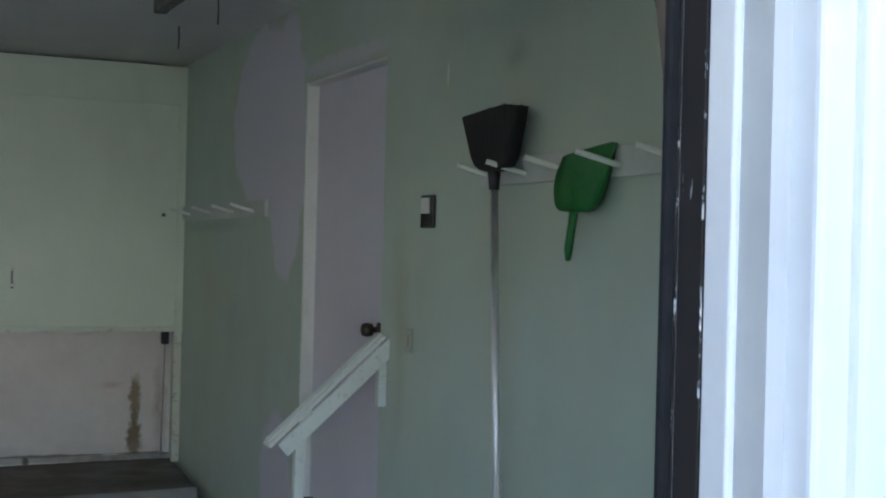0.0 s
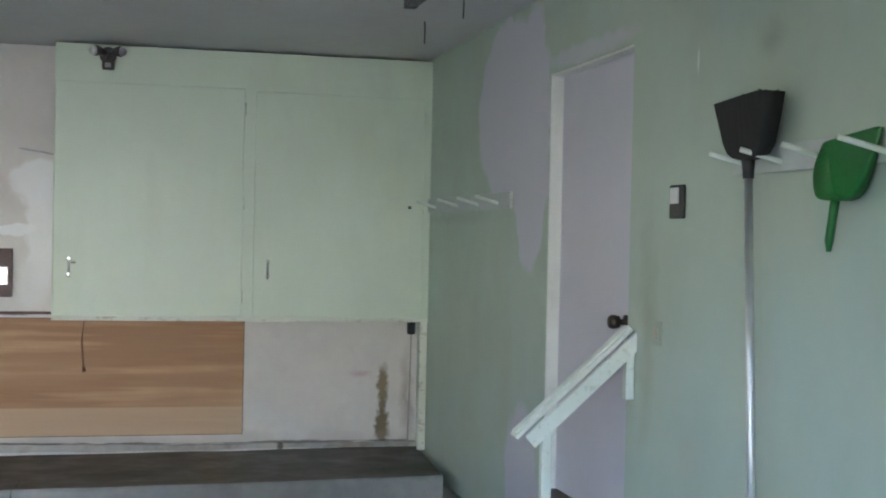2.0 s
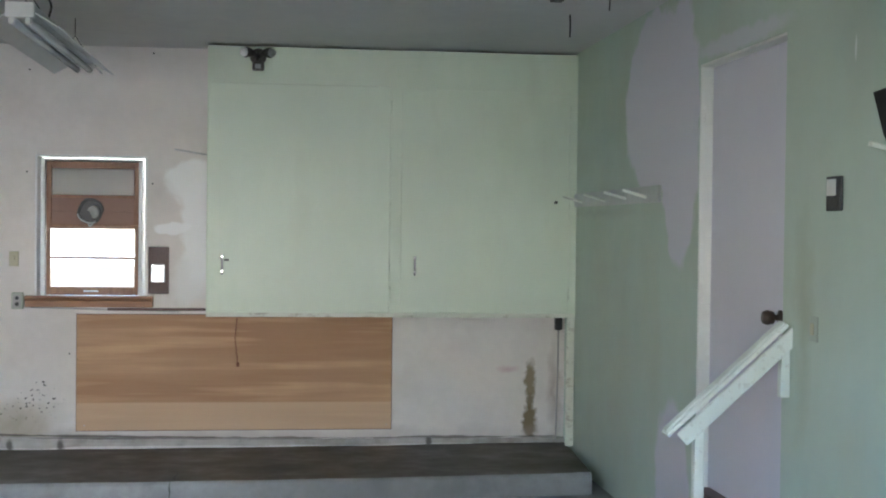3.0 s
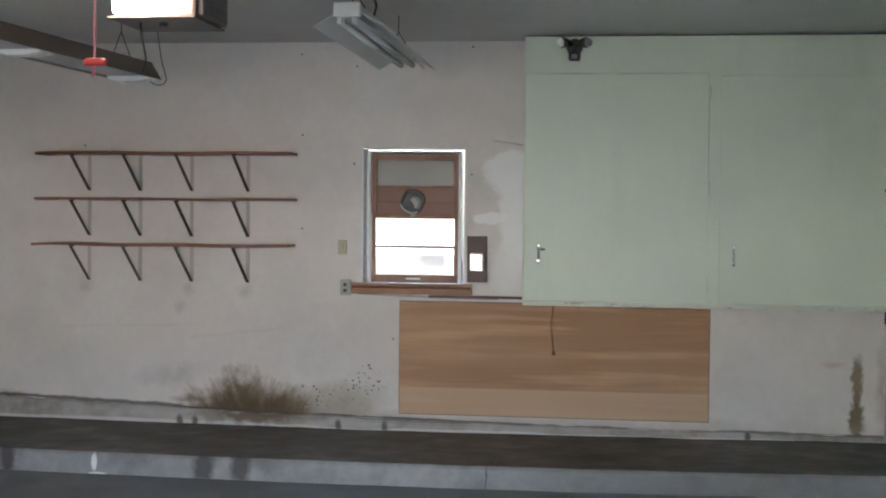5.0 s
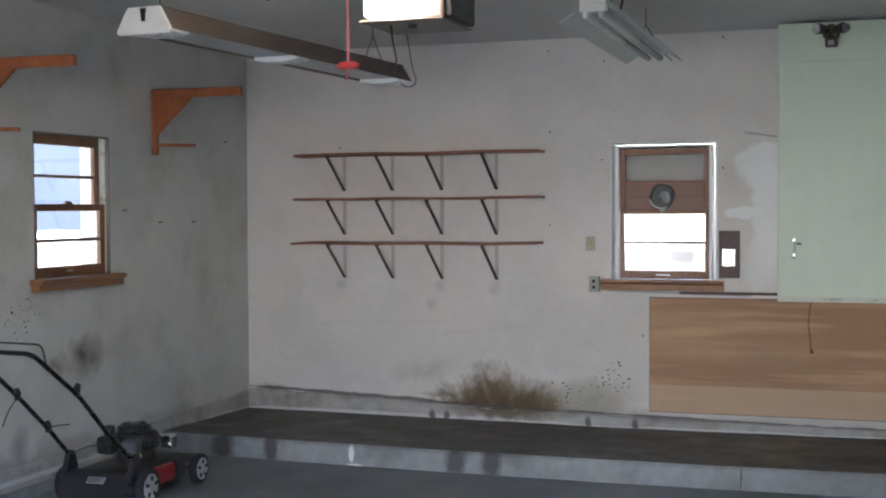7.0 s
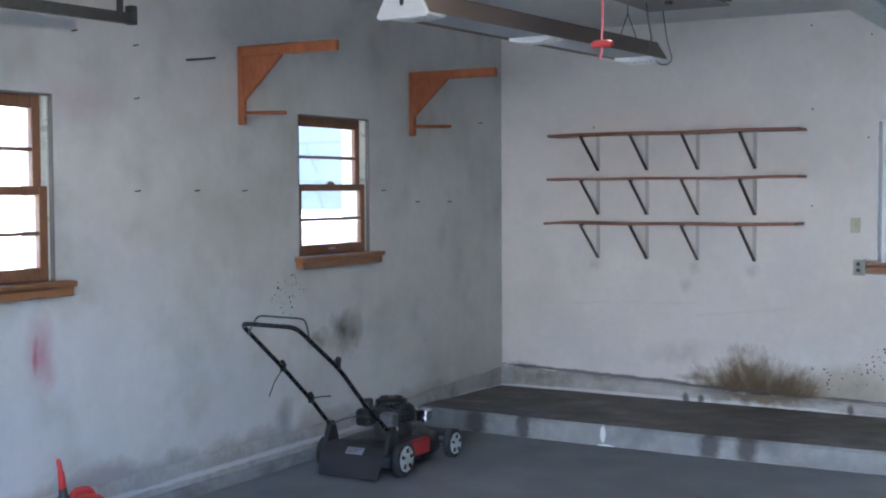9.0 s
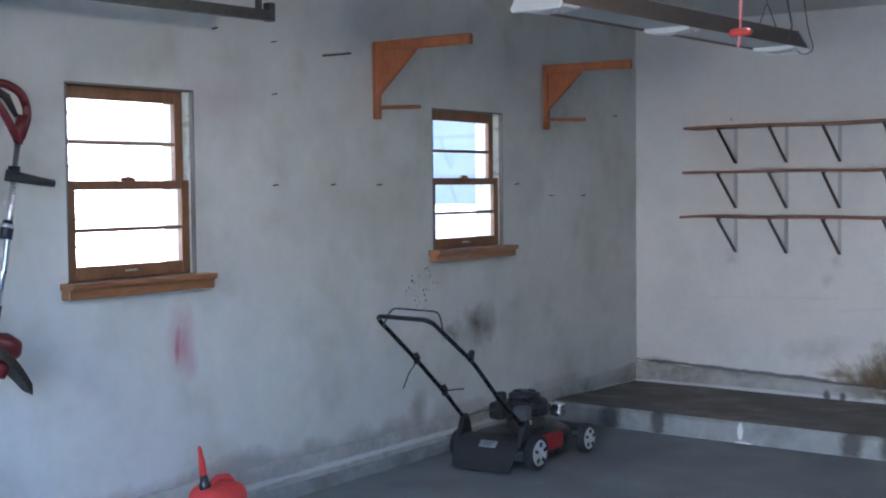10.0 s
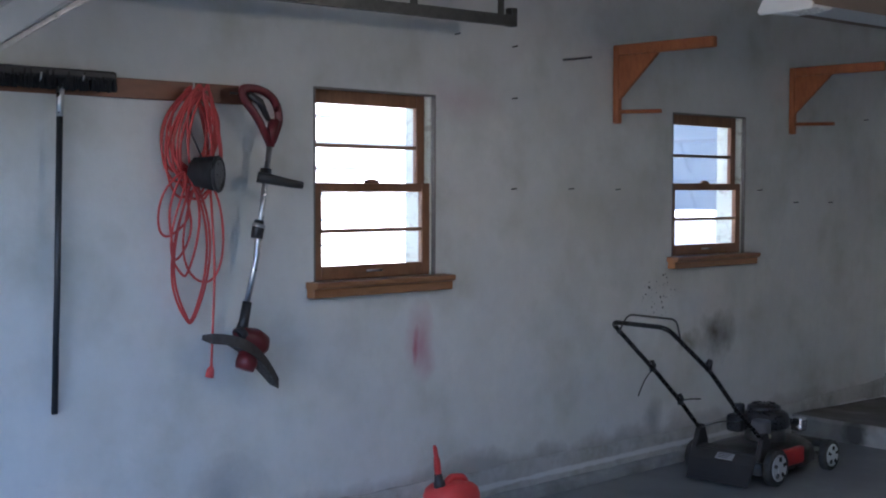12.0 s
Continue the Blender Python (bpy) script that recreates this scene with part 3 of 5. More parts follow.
def back_window():
    win = thing("window_3", "brown window with a vent hole in a boarded strip", "window", kind="structure")
    win.matrix_world = pose(-1.668, YB, 1.09)
    w, h = 0.708, 0.956
    part("jamb", boxes(((0.024, 0.0, 0.02), (0.048, 0.2, h - 0.012)), ((w - 0.042, 0.0, 0.02), (w - 0.02, 0.2, h - 0.012)), ((0.048, 0.0, h - 0.026), (w - 0.042, 0.2, h - 0.012)), ((0.0, 0.0, 0), (w, 0.2, 0.019)), bev=0.002), m_jambwhite, win, "white painted jamb")
    part("casing", boxes(((-0.012, -0.008, 0), (0.0, 0.006, h + 0.01)), ((w, -0.008, 0), (w + 0.012, 0.006, h + 0.01)), ((0, -0.008, h), (w, 0.006, h + 0.01)), bev=0.002), m_jambwhite, win, "thin white bead")
    sash(win, "lower_sash", 0.052, w - 0.045, 0.022, 0.50, 0.035, 0.03, 0.055, 0.028, (0.275,))
    up = part("upper_sash", boxes(((0.047, 0.05, 0.50), (0.085, 0.085, 0.926)), ((w - 0.08, 0.05, 0.50), (w - 0.04, 0.085, 0.926)), ((0.085, 0.05, 0.878), (w - 0.08, 0.085, 0.926)),
                                  ((0.085, 0.05, 0.68), (w - 0.08, 0.085, 0.70)), bev=0.003), m_sash, win)
    part("pane", one((0.083, 0.064, 0.70), (w - 0.078, 0.067, 0.878)), m_dustyglass, up, "dusty glass pane")
    # Added slabs stand in for the grey, patchy look of the glass.
    part("pane_backdrop", one((0.044, 0.15, 0.62), (w - 0.038, 0.16, 0.929)), m_greytrim, up, "grey slab added for the dull look of the upper pane")
    part("left_patch", one((0.075, 0.135, 0.69), (0.17, 0.149, 0.90), 0.002), m_cream, up, "cream slab added for the pane's bright left edge")
    part("right_patch", one((w - 0.175, 0.141, 0.715), (w - 0.10, 0.149, 0.815), 0.002), m_jambwhite, up, "pale slab added for the pane's light patch")
    for a, b in ((0.499, 0.589), (0.5905, 0.684)):
        part("board", one((0.082, 0.055, a), (w - 0.077, 0.083, b), 0.002), m_vinyl, up, "brown board strip")
    # Fillers out of sight that keep outside light from leaking through.
    part("filler", one((0.05, 0.0875, 0.50), (w - 0.044, 0.105, 0.69)), m_vinyl, up, "dark filler added to stop light leaking past the boards")
    part("filler", one((0.05, 0.1055, 0.60), (w - 0.044, 0.1495, 0.66)), m_vinyl, up, "dark filler added to stop light leaking past the boards")
    cx, cz = 0.340, 0.59
    ring = [(cx + 0.078 * math.cos(a) + 0.006 * math.sin(3 * a), cz + 0.080 * math.sin(a)) for a in [2 * math.pi * k / 28 for k in range(28)]]
    vent = part("vent_collar", pipe([(x, 0.045, z) for x, z in ring], 0.009, 8, True), m_darksteel, up, "bent sheet-metal dryer vent collar")
    part("rim", pipe([(x, 0.036, z) for x, z in ring[15:24]], 0.006, 8), m_steel, vent, "bright bent rim")
    bm = bmesh.new()
    tube(bm, [(cx, 0.05, cz), (cx, 0.0545, cz)], 0.078, 28)
    part("vent_flap", bm, m_black, vent, "dark vent flap")
    bm = bmesh.new()
    tube(bm, [(cx + 0.014, 0.034, cz - 0.01), (cx + 0.018, 0.038, cz - 0.008), (cx + 0.02, 0.0495, cz - 0.006)], [0.030, 0.042, 0.044], 20)
    part("vent_core", bm, m_greytrim, vent, "dull metal inner duct")
    part("clamp", pipe([(cx - 0.01, 0.03, cz - 0.085), (cx - 0.005, 0.025, cz - 0.100), (cx + 0.02, 0.03, cz - 0.09)], 0.005, 6), m_steel, vent)
    bm = prism(bmesh.new(), [(-0.07, 0.02), (-0.07, 0.0), (-0.05, -0.012), (-0.05, -0.055), (-0.006, -0.055), (-0.006, -0.01), (0.03, -0.01), (0.03, 0.02)], "x", -0.07, w + 0.06, 0.003)
    part("sill", bm, m_sill, win, "projecting brown wooden sill")
    part("sash_lift", one((0.30, 0.026, 0.045), (0.40, 0.034, 0.055), 0.003), m_steel, win)


back_window()


# ---- house door, steps and rail ----
def house_door():
    d = thing("door_1", "flush lilac-white door with a dark knob, closed", "door", kind="structure")
    part("leaf", one((2.003, 4.90, 0.375), (2.043, 5.95, 2.375), 0.002), m_door, d)
    jam = part("frame", boxes(((1.9445, 5.952, 0.36), (2.143, 5.9695, 2.39)), ((1.946, 4.8935, 0.36), (2.143, 4.903, 2.39)), ((1.946, 4.903, 2.376), (2.143, 5.951, 2.3895)), bev=0.002), m_white, d, "white painted frame")
    part("hinge", one((1.962, 5.944, 2.10), (1.998, 5.9535, 2.19), 0.002), m_white, jam, "painted-over hinge")
    part("hinge", one((1.962, 5.944, 1.25), (1.998, 5.9535, 1.34), 0.002), m_white, jam, "painted-over hinge")
    prof = [(0.0, 0.030), (0.008, 0.031), (0.012, 0.013), (0.03, 0.012), (0.036, 0.026), (0.06, 0.031), (0.078, 0.025), (0.082, 0.012)]
    k = part("knob", pipe([(2.003 - a, 5.06, 1.247) for a, r in prof], [r for a, r in prof], 20), m_bronze, d, "dark bronze door knob")
    part("threshold", one((1.93, 4.905, 0.345), (2.14, 5.938, 0.374), 0.004), m_darkwood_gap, d, "dark brown wooden threshold")
    return d


m_bronze = metal("dark_bronze", (0.10, 0.075, 0.06), 0.4)
m_darkwood_gap = wood("dark_wood_and_gap_shade", (0.10, 0.05, 0.04), (0.06, 0.03, 0.025), (1, 0.2, 1))
house_door()
steps = thing("door_steps", "painted concrete steps below the house door", "steps", kind="structure")
part("step", one((1.36, 4.87, 0.0), (XR, 5.82, 0.18), 0.006), m_floor, steps)
part("step", one((1.64, 4.87, 0.18), (XR, 5.82, 0.345), 0.006), m_floor, steps)


def stair_rail():
    r = thing("stair_rail", "short sloping white wooden handrail beside the door steps", "handrail")
    a, b = Vector((1.455, 0, 0.805)), Vector((1.93, 0, 1.235))
    d = (b - a).normalized()
    n = Vector((-d.z, 0, d.x))

    def slab(u0, u1, v0, v1, y0, y1):
        bm = bmesh.new()
        pts = [a + d * u0 + n * v0, a + d * u1 + n * v0, a + d * u1 + n * v1, a + d * u0 + n * v1]
        return prism(bm, [(p.x, p.z) for p in pts], "y", y0, y1, 0.003)
    L = (b - a).length
    part("grip", slab(0.0, L, -0.005, 0.011, 4.80, 4.875), m_rail, r, "worn white grip board")
    part("cap", slab(0.012, L, 0.011, 0.022, 4.815, 4.86), m_rail, r)
    part("side_board", slab(0.03, L + 0.02, -0.075, -0.014, 4.790, 4.806), m_rail, r)
    part("post", one((1.562, 4.806, 0.0), (1.602, 4.846, 0.86), 0.003), m_rail, r, "white square post")
    part("wall_block", one((1.905, 4.8075, 0.952), (1.942, 4.845, 1.19), 0.003), m_rail, r)


m_rail = Mat("chipped_white_paint", (0.74, 0.78, 0.72), 0.4).vary(6, (0.66, 0.68, 0.60), 0.5).vary(35, (0.45, 0.44, 0.38), 0.4, lo=0.58, hi=0.68).bump(60, 0.1).done()
stair_rail()

# ---- cabinets and board on the back wall ----
m_polished = metal("polished_chrome", (0.95, 0.95, 0.95), 0.22, (0.6, 0.6, 0.6), 0.2)


def wall_cabinet(x0, x1, door, label):
    c = thing("wall_cabinet", label, "cabinet", "wall cabinets")
    t = 0.02
    for a in (x0, x1 - t):
        part("side_panel", one((a, 8.581, 1.0), (a + t, YB, ZC - 0.018)), m_cab, c)
    part("bottom_panel", one((x0 + t, 8.581, 1.0), (x1 - t, YB, 1.02)), m_cab, c)
    part("top_panel", one((x0 + t, 8.581, ZC - 0.035), (x1 - t, YB, ZC - 0.018)), m_cab, c)
    part("shelf", one((x0 + t, 8.60, 1.9), (x1 - t, 8.88, 1.92)), m_cab, c)
    part("back_panel", one((x0 + t, 8.88, 1.02), (x1 - t, YB, ZC - 0.035)), m_cab, c)
    g = 0.002
    part("face_frame", boxes(((x0, 8.564, door[3] + g), (x1, 8.58, ZC - 0.018)), ((x0, 8.564, 1.012), (door[0] - g, 8.58, door[3] + g)), ((door[1] + g, 8.564, 1.012), (x1, 8.58, door[3] + g)), ((door[0] - g, 8.564, 1.012), (door[1] + g, 8.58, door[2] - g))), m_cab, c)
    part("bottom_trim", one((x0, 8.556, 0.995), (x1, 8.5646, 1.022), 0.002), m_cream, c, "scuffed cream bottom edge")
    leaf = part("door", one((door[0], 8.562, door[2]), (door[1], 8.579, door[3]), 0.002), m_cab, c, "flat pale green cabinet door")
    hx = door[0] + 0.095
    h = part("handle", one((hx - 0.007, 8.557, 1.275), (hx + 0.007, 8.5625, 1.405), 0.002), m_darksteel, leaf, "small chrome bow handle")
    part("grip", pipe(bend([(hx, 8.559, 1.30), (hx, 8.535, 1.315), (hx, 8.535, 1.365), (hx, 8.559, 1.38)], 0.02), 0.0055, 8), m_chrome, h)
    for z in (1.295, 1.392):
        part("boss", pipe([(hx, 8.557, z), (hx, 8.549, z), (hx, 8.546, z)], [0.014, 0.012, 0.006], 12), m_polished, h, "bright chrome end")
    if door[0] < 0:
        part("latch", one((hx + 0.012, 8.549, 1.362), (hx + 0.045, 8.5605, 1.376), 0.003), m_darksteel, leaf)
    for z in (door[3] - 0.13, (door[2] + door[3]) / 2, door[2] + 0.13):
        part("hinge", pipe([(door[1] + 0.006, 8.561, z - 0.04), (door[1] + 0.006, 8.561, z + 0.04)], 0.006, 8), m_cab, leaf, "painted-over hinge")
    return c


wall_cabinet(-0.53, 0.7098, (-0.522, 0.672, 1.03, 2.528), "pale green painted cabinet under the ceiling, closed")
wall_cabinet(0.7102, XR - 0.003, (0.748, 1.888, 1.03, 2.513), "pale green painted cabinet in the corner, closed")
ply = thing("plywood_panel", "bare plywood sheet screwed to the wall below the cabinets", "panel")
part("sheet", one((-1.403, 8.886, 0.20), (0.722, 8.8938, 0.985), 0.001), m_ply, ply)
# Oversized dark backing that draws the shaded gap round the sheet.
part("gap_shade", one((-1.407, 8.894, 0.195), (0.7265, 8.8992, 0.989)), m_darkwood_gap, ply, "dark rim standing in for the shaded gap")
for sx, sz in ((-1.35, 0.235), (0.69, 0.23)):
    part("screw", pipe([(sx, 8.8845, sz), (sx, 8.8865, sz)], 0.0045, 8), m_steel, ply)


m_bracketgrey = paint("bracket_grey", (0.53, 0.495, 0.47), 0.6, 0.4)
m_bracketbrown = paint("bracket_brown", (0.085, 0.065, 0.055), 0.5)


# ---- shelves on steel brackets ----
def wall_shelf(z, x0, x1, label):
    s = thing("wall_shelf", label, "shelf", "shelves on the back wall")
    bm = bmesh.new()
    n = 24
    rows = []
    for i in range(n + 1):
        x = x0 + (x1 - x0) * i / n
        sag = 0.0025 * math.sin(i * 0.55 + z * 5) - 0.004 * math.sin(math.pi * i / n) - (0.008 * (1 - i / 3) ** 2 if i < 3 else 0)
        rows.append([bm.verts.new((x, y, z + sag + dz)) for y, dz in ((8.65, -0.018), (8.65, 0.0), (8.897, 0.0), (8.897, -0.018))])
    for a, b in zip(rows, rows[1:]):
        for k in range(4):
            bm.faces.new((a[k], a[(k + 1) % 4], b[(k + 1) % 4], b[k]))
    bm.faces.new(rows[0])
    bm.faces.new(list(reversed(rows[-1])))
    part("board", bm, m_redwood, s)
    for x in (-3.69, -3.31, -2.93, -2.52):
        b = part("bracket", one((x - 0.03, 8.655, z - 0.028), (x - 0.008, 8.70, z - 0.0185), 0.001), m_darksteel, s, "dark steel shelf bracket")
        # The leg's grey also carries the soft shadow beside the strut.
        part("wall_leg", one((x + 0.008, 8.893, z - 0.275), (x + 0.034, 8.8985, z - 0.022), 0.001), m_bracketgrey, b, "grey wall leg, also standing in for the strut's soft shadow")
        q = Vector((0.045, 0.222, -0.245))
        m = Matrix.Translation((x - 0.022, 8.664, z - 0.026)) @ q.to_track_quat("X", "Z").to_matrix().to_4x4()
        part("strut", one((0, -0.0115, -0.004), (q.length, 0.0115, 0.004), 0.002, 1, m), m_bracketbrown, b)


wall_shelf(2.014, -3.968, -2.143, "narrow red-brown wooden shelf, empty, with steel brackets")
wall_shelf(1.692, -3.976, -2.143, "narrow red-brown wooden shelf, empty, with steel brackets")
wall_shelf(1.37, -3.998, -2.155, "narrow red-brown wooden shelf, empty, slightly bowed")

# ---- outside ----
m_ground = Mat("outside_ground", (0.22, 0.21, 0.15), 0.9).vary(0.4, (0.18, 0.18, 0.11), 0.6).vary(8, (0.13, 0.14, 0.07), 0.4).done()
m_drive = Mat("weathered_asphalt", (0.20, 0.18, 0.155), 0.85).vary(0.6, (0.16, 0.145, 0.125), 0.6).vary(12, (0.24, 0.215, 0.185), 0.4).bump(30, 0.2).done()
solid("ground", one((-900, -900, -0.5), (900, 900, -0.13)), m_ground, "dry lawn round the garage", "ground", kind="structure")
m_pave = Mat("pale_concrete", (0.52, 0.475, 0.40), 0.85).vary(0.6, (0.45, 0.41, 0.345), 0.6).vary(12, (0.56, 0.51, 0.43), 0.4).bump(30, 0.2).done()
# Unseen driveway, dark so little light bounces up near the opening.
solid("driveway", one((-5.5, -5.5, -0.2), (3.2, YF - 0.1652, -0.02)), m_drive, "unseen asphalt driveway, kept dark to limit bounced light", "driveway", kind="structure")


def jamb_right():
    """Stepped white jamb with a dark rubber seal at the edge of the vehicle opening."""
    j = thing("opening_jamb", "stepped white painted jamb with a peeling dark seal", "door jamb", kind="structure")
    part("seal_strip", one((0.8140, 1.134, 0.0), (0.8285, 1.1475, OPEN_TOP), 0.003), m_seal, j, "cracked black rubber seal")
    part("stop", one((0.8288, 1.085, 0.0), (0.8920, 1.1335, OPEN_TOP), 0.003), m_brownjamb, j, "dark brown stop board")
    part("seam", one((0.8268, 1.1318, 0.0), (0.8287, 1.1337, OPEN_TOP)), m_flake, j, "flaking white paint along the seam")
    part("seam", one((0.8270, 1.0838, 0.0), (0.8288, 1.0858, OPEN_TOP)), m_flake, j, "flaking white paint along the seam")
    part("inner_board", one((0.8292, 1.035, 0.0), (0.9220, 1.0845, OPEN_TOP), 0.005, 3), m_jambwhite, j)
    part("outer_board", one((0.8615, 0.940, 0.0), (0.9620, 1.0345, OPEN_TOP), 0.009, 3), m_jambwhite, j)
    part("casing", one((0.9030, 0.922, 0.0), (1.0520, 0.984, OPEN_TOP + 0.12), 0.010, 3), m_jambwhite, j)


m_flake = Mat("flaking_paint", (0.02, 0.017, 0.015), 0.7).vary(34, (0.70, 0.69, 0.65), 1.0, (1, 1, 0.5), lo=0.57, hi=0.61).done()
m_seal = Mat("black_rubber", (0.008, 0.008, 0.009), 0.95).vary(30, (0.02, 0.02, 0.02), 0.4).done()
m_brownjamb = Mat("dark_brown_jamb", (0.014, 0.011, 0.010), 0.85).vary(50, (0.5, 0.5, 0.48), 0.9, (1, 1, 0.25), lo=0.70, hi=0.73).vary(8, (0.022, 0.017, 0.015), 0.6).done()
jamb_right()
m_siding = paint("pale_siding", (0.72, 0.73, 0.74), 0.6)
solid("exterior_siding", boxes(((1.061, 0.945, -0.1), (XR + 0.2, 0.984, 2.9)), ((XL - 0.2, 0.945, -0.1), (OPEN_L - 0.05, 0.984, 2.9)), ((OPEN_L - 0.05, 0.945, OPEN_TOP + 0.13), (1.06, 0.984, 2.9))), m_siding, "white outer cladding round the opening", "cladding", kind="structure")

# ---- overhead vehicle door, tracks and opener ----
m_panel = paint("white_door_panel", (0.62, 0.62, 0.60), 0.5, 0.3, 0.7)
m_bulb = plastic("white_bulb", (0.85, 0.85, 0.82), 0.25, 0.05)
m_whiteplastic = plastic("white_plastic", (0.72, 0.72, 0.69), 0.4)
m_red = plastic("red_plastic", (0.52, 0.03, 0.025), 0.4, 0.25)


def overhead_door():
    d = thing("overhead_door", "white sectional vehicle door rolled up under the ceiling", "garage door")
    line = [(2.24, 2.50), (2.77, 2.50), (3.30, 2.50), (3.83, 2.50), (4.36, 2.50)]
    for (y0, z0), (y1, z1) in zip(line, line[1:]):
        u = Vector((0, y1 - y0, z1 - z0))
        n = Vector((0, -u.z, u.y)).normalized() * 0.04
        w = u.normalized() * 0.004
        bm = bmesh.new()
        p = [Vector((0, y0, z0)) + w, Vector((0, y1, z1)) - w, Vector((0, y1, z1)) - w + n, Vector((0, y0, z0)) + w + n]
        prism(bm, [(v.y, v.z) for v in p], "x", -4.02, 0.815, 0.004)
        s = part("section", bm, m_panel, d)
    return d


def door_track(x, side, ye=4.46):
    t = thing("door_track", "dark steel overhead door track with hangers", "door track", "overhead door tracks")
    line = bend([(x, 1.192, 0.3), (x, 1.192, 2.0), (x, 1.62, 2.34), (x, ye, 2.387)], 0.3, 6)
    bm = bmesh.new()
    prof = [(-0.018, -0.024), (0.018, -0.024), (0.018, 0.024), (-0.018, 0.024)]
    rings = []
    for i, p in enumerate(line):
        a, b = line[max(i - 1, 0)], line[min(i + 1, len(line) - 1)]
        u = (b - a).normalized()
        n = Vector((0, -u.z, u.y))
        rings.append([bm.verts.new(p + Vector((px, 0, 0)) + n * pz) for px, pz in prof])
    for a, b in zip(rings, rings[1:]):
        for k in range(4):
            bm.faces.new((a[k], a[(k + 1) % 4], b[(k + 1) % 4], b[k]))
    bm.faces.new(rings[0])
    bm.faces.new(list(reversed(rings[-1])))
    part("rail", bm, m_darksteel, t)
    for y in (3.2, 3.85, ye - 0.06):
        part("hanger", one((x + side * 0.019, y - 0.02, 2.37), (x + side * 0.024, y + 0.02, ZC), 0.0), m_darksteel, t, "dark steel hanger strap")
    part("end_stop", one((x - 0.022, ye - 0.03, 2.36), (x + 0.022, ye + 0.008, 2.445), 0.003), m_darksteel, t)
    return t


overhead_door()
left_track = door_track(-4.10, -1)
door_track(0.881, 1, 4.26)
part("brace", prism(bmesh.new(), [(1.30, 1.655), (2.62, 2.555), (2.62, 2.67), (1.30, 1.77)], "x", -4.02, -3.98, 0.004), m_panel, left_track, "speckled white wooden brace")
part("curved_guide", prism(bmesh.new(), [(1.50, 1.775), (2.55, 2.433), (2.55, 2.458), (1.50, 1.80)], "x", -4.075, -4.05, 0.002), m_steel, left_track, "dull steel guide strip")


def opener():
    o = thing("door_opener", "ceiling-hung garage door opener with a lit lamp lens", "door opener")
    part("body", one((-1.775, 4.535, 2.305), (-1.47, 4.86, 2.50), 0.012, 2), m_openerbody, o, "brown-grey metal casing")
    part("lens", one((-1.772, 4.50, 2.318), (-1.545, 4.534, 2.49), 0.010, 2), m_lens, o, "glowing frosted lamp lens")
    part("end_cap", one((-1.4695, 4.55, 2.31), (-1.44, 4.84, 2.505), 0.008), m_black, o)
    part("lip", one((-1.785, 4.49, 2.298), (-1.46, 4.86, 2.3045), 0.0), m_openerbody, o)
    part("button", pipe([(-1.62, 4.62, 2.298), (-1.62, 4.62, 2.285)], 0.016, 12), m_black, o)
    part("aerial", pipe([(-1.70, 4.60, 2.30), (-1.702, 4.62, 2.25), (-1.69, 4.63, 2.17), (-1.70, 4.63, 2.12)], 0.004, 6), m_black, o)
    part("rail", one((-1.62, 1.2, 2.40), (-1.58, 4.53, 2.44), 0.003), m_darksteel, o, "steel opener rail")
    for x in (-1.74, -1.50):
        part("hanger", one((x - 0.015, 4.68, 2.50), (x + 0.015, 4.684, ZC)), m_darksteel, o, "slotted steel strap")
    d = (Vector((-1.50, 4.68, 2.60)) - Vector((-2.172, 4.5, 2.415)))
    bm = bmesh.new()
    a = Vector((-2.172, 4.5, 2.415))
    m = Matrix.Translation(a) @ d.to_track_quat("X", "Z").to_matrix().to_4x4()
    box(bm, (0, -0.002, -0.016), (d.length, 0.002, 0.016), 0, 1, m)
    box(bm, (0, 0.002, 0.012), (d.length, 0.03, 0.016), 0, 1, m)
    br = part("brace", bm, m_darksteel, o, "slotted dark steel angle")
    for k in range(5):
        part("bolt", pipe([m @ Vector((0.018 + 0.04 * k, -0.006, 0)), m @ Vector((0.018 + 0.04 * k, -0.001, 0))], 0.007, 8), m_chrome, br)
    r = part("release_rope", pipe([(-1.60, 3.92, 2.40), (-1.596, 3.92, 2.2), (-1.597, 3.92, 2.07), (-1.60, 3.92, 2.04), (-1.606, 3.92, 2.025)], 0.0045, 6), m_rope, o, "pink-red release cord")
    part("release_handle", pipe([(-1.632, 3.92, 2.068), (-1.62, 3.92, 2.073), (-1.575, 3.92, 2.073), (-1.560, 3.92, 2.07)], [0.009, 0.013, 0.013, 0.009], 10), m_red, r, "red plastic release handle")
    return o


m_openerbody = paint("opener_casing", (0.16, 0.13, 0.11), 0.45)
m_lens = glow("lit_lens", (1.0, 0.90, 0.76), 9.0)
m_rope = plastic("pink_rope", (0.62, 0.18, 0.20), 0.8)
opener()


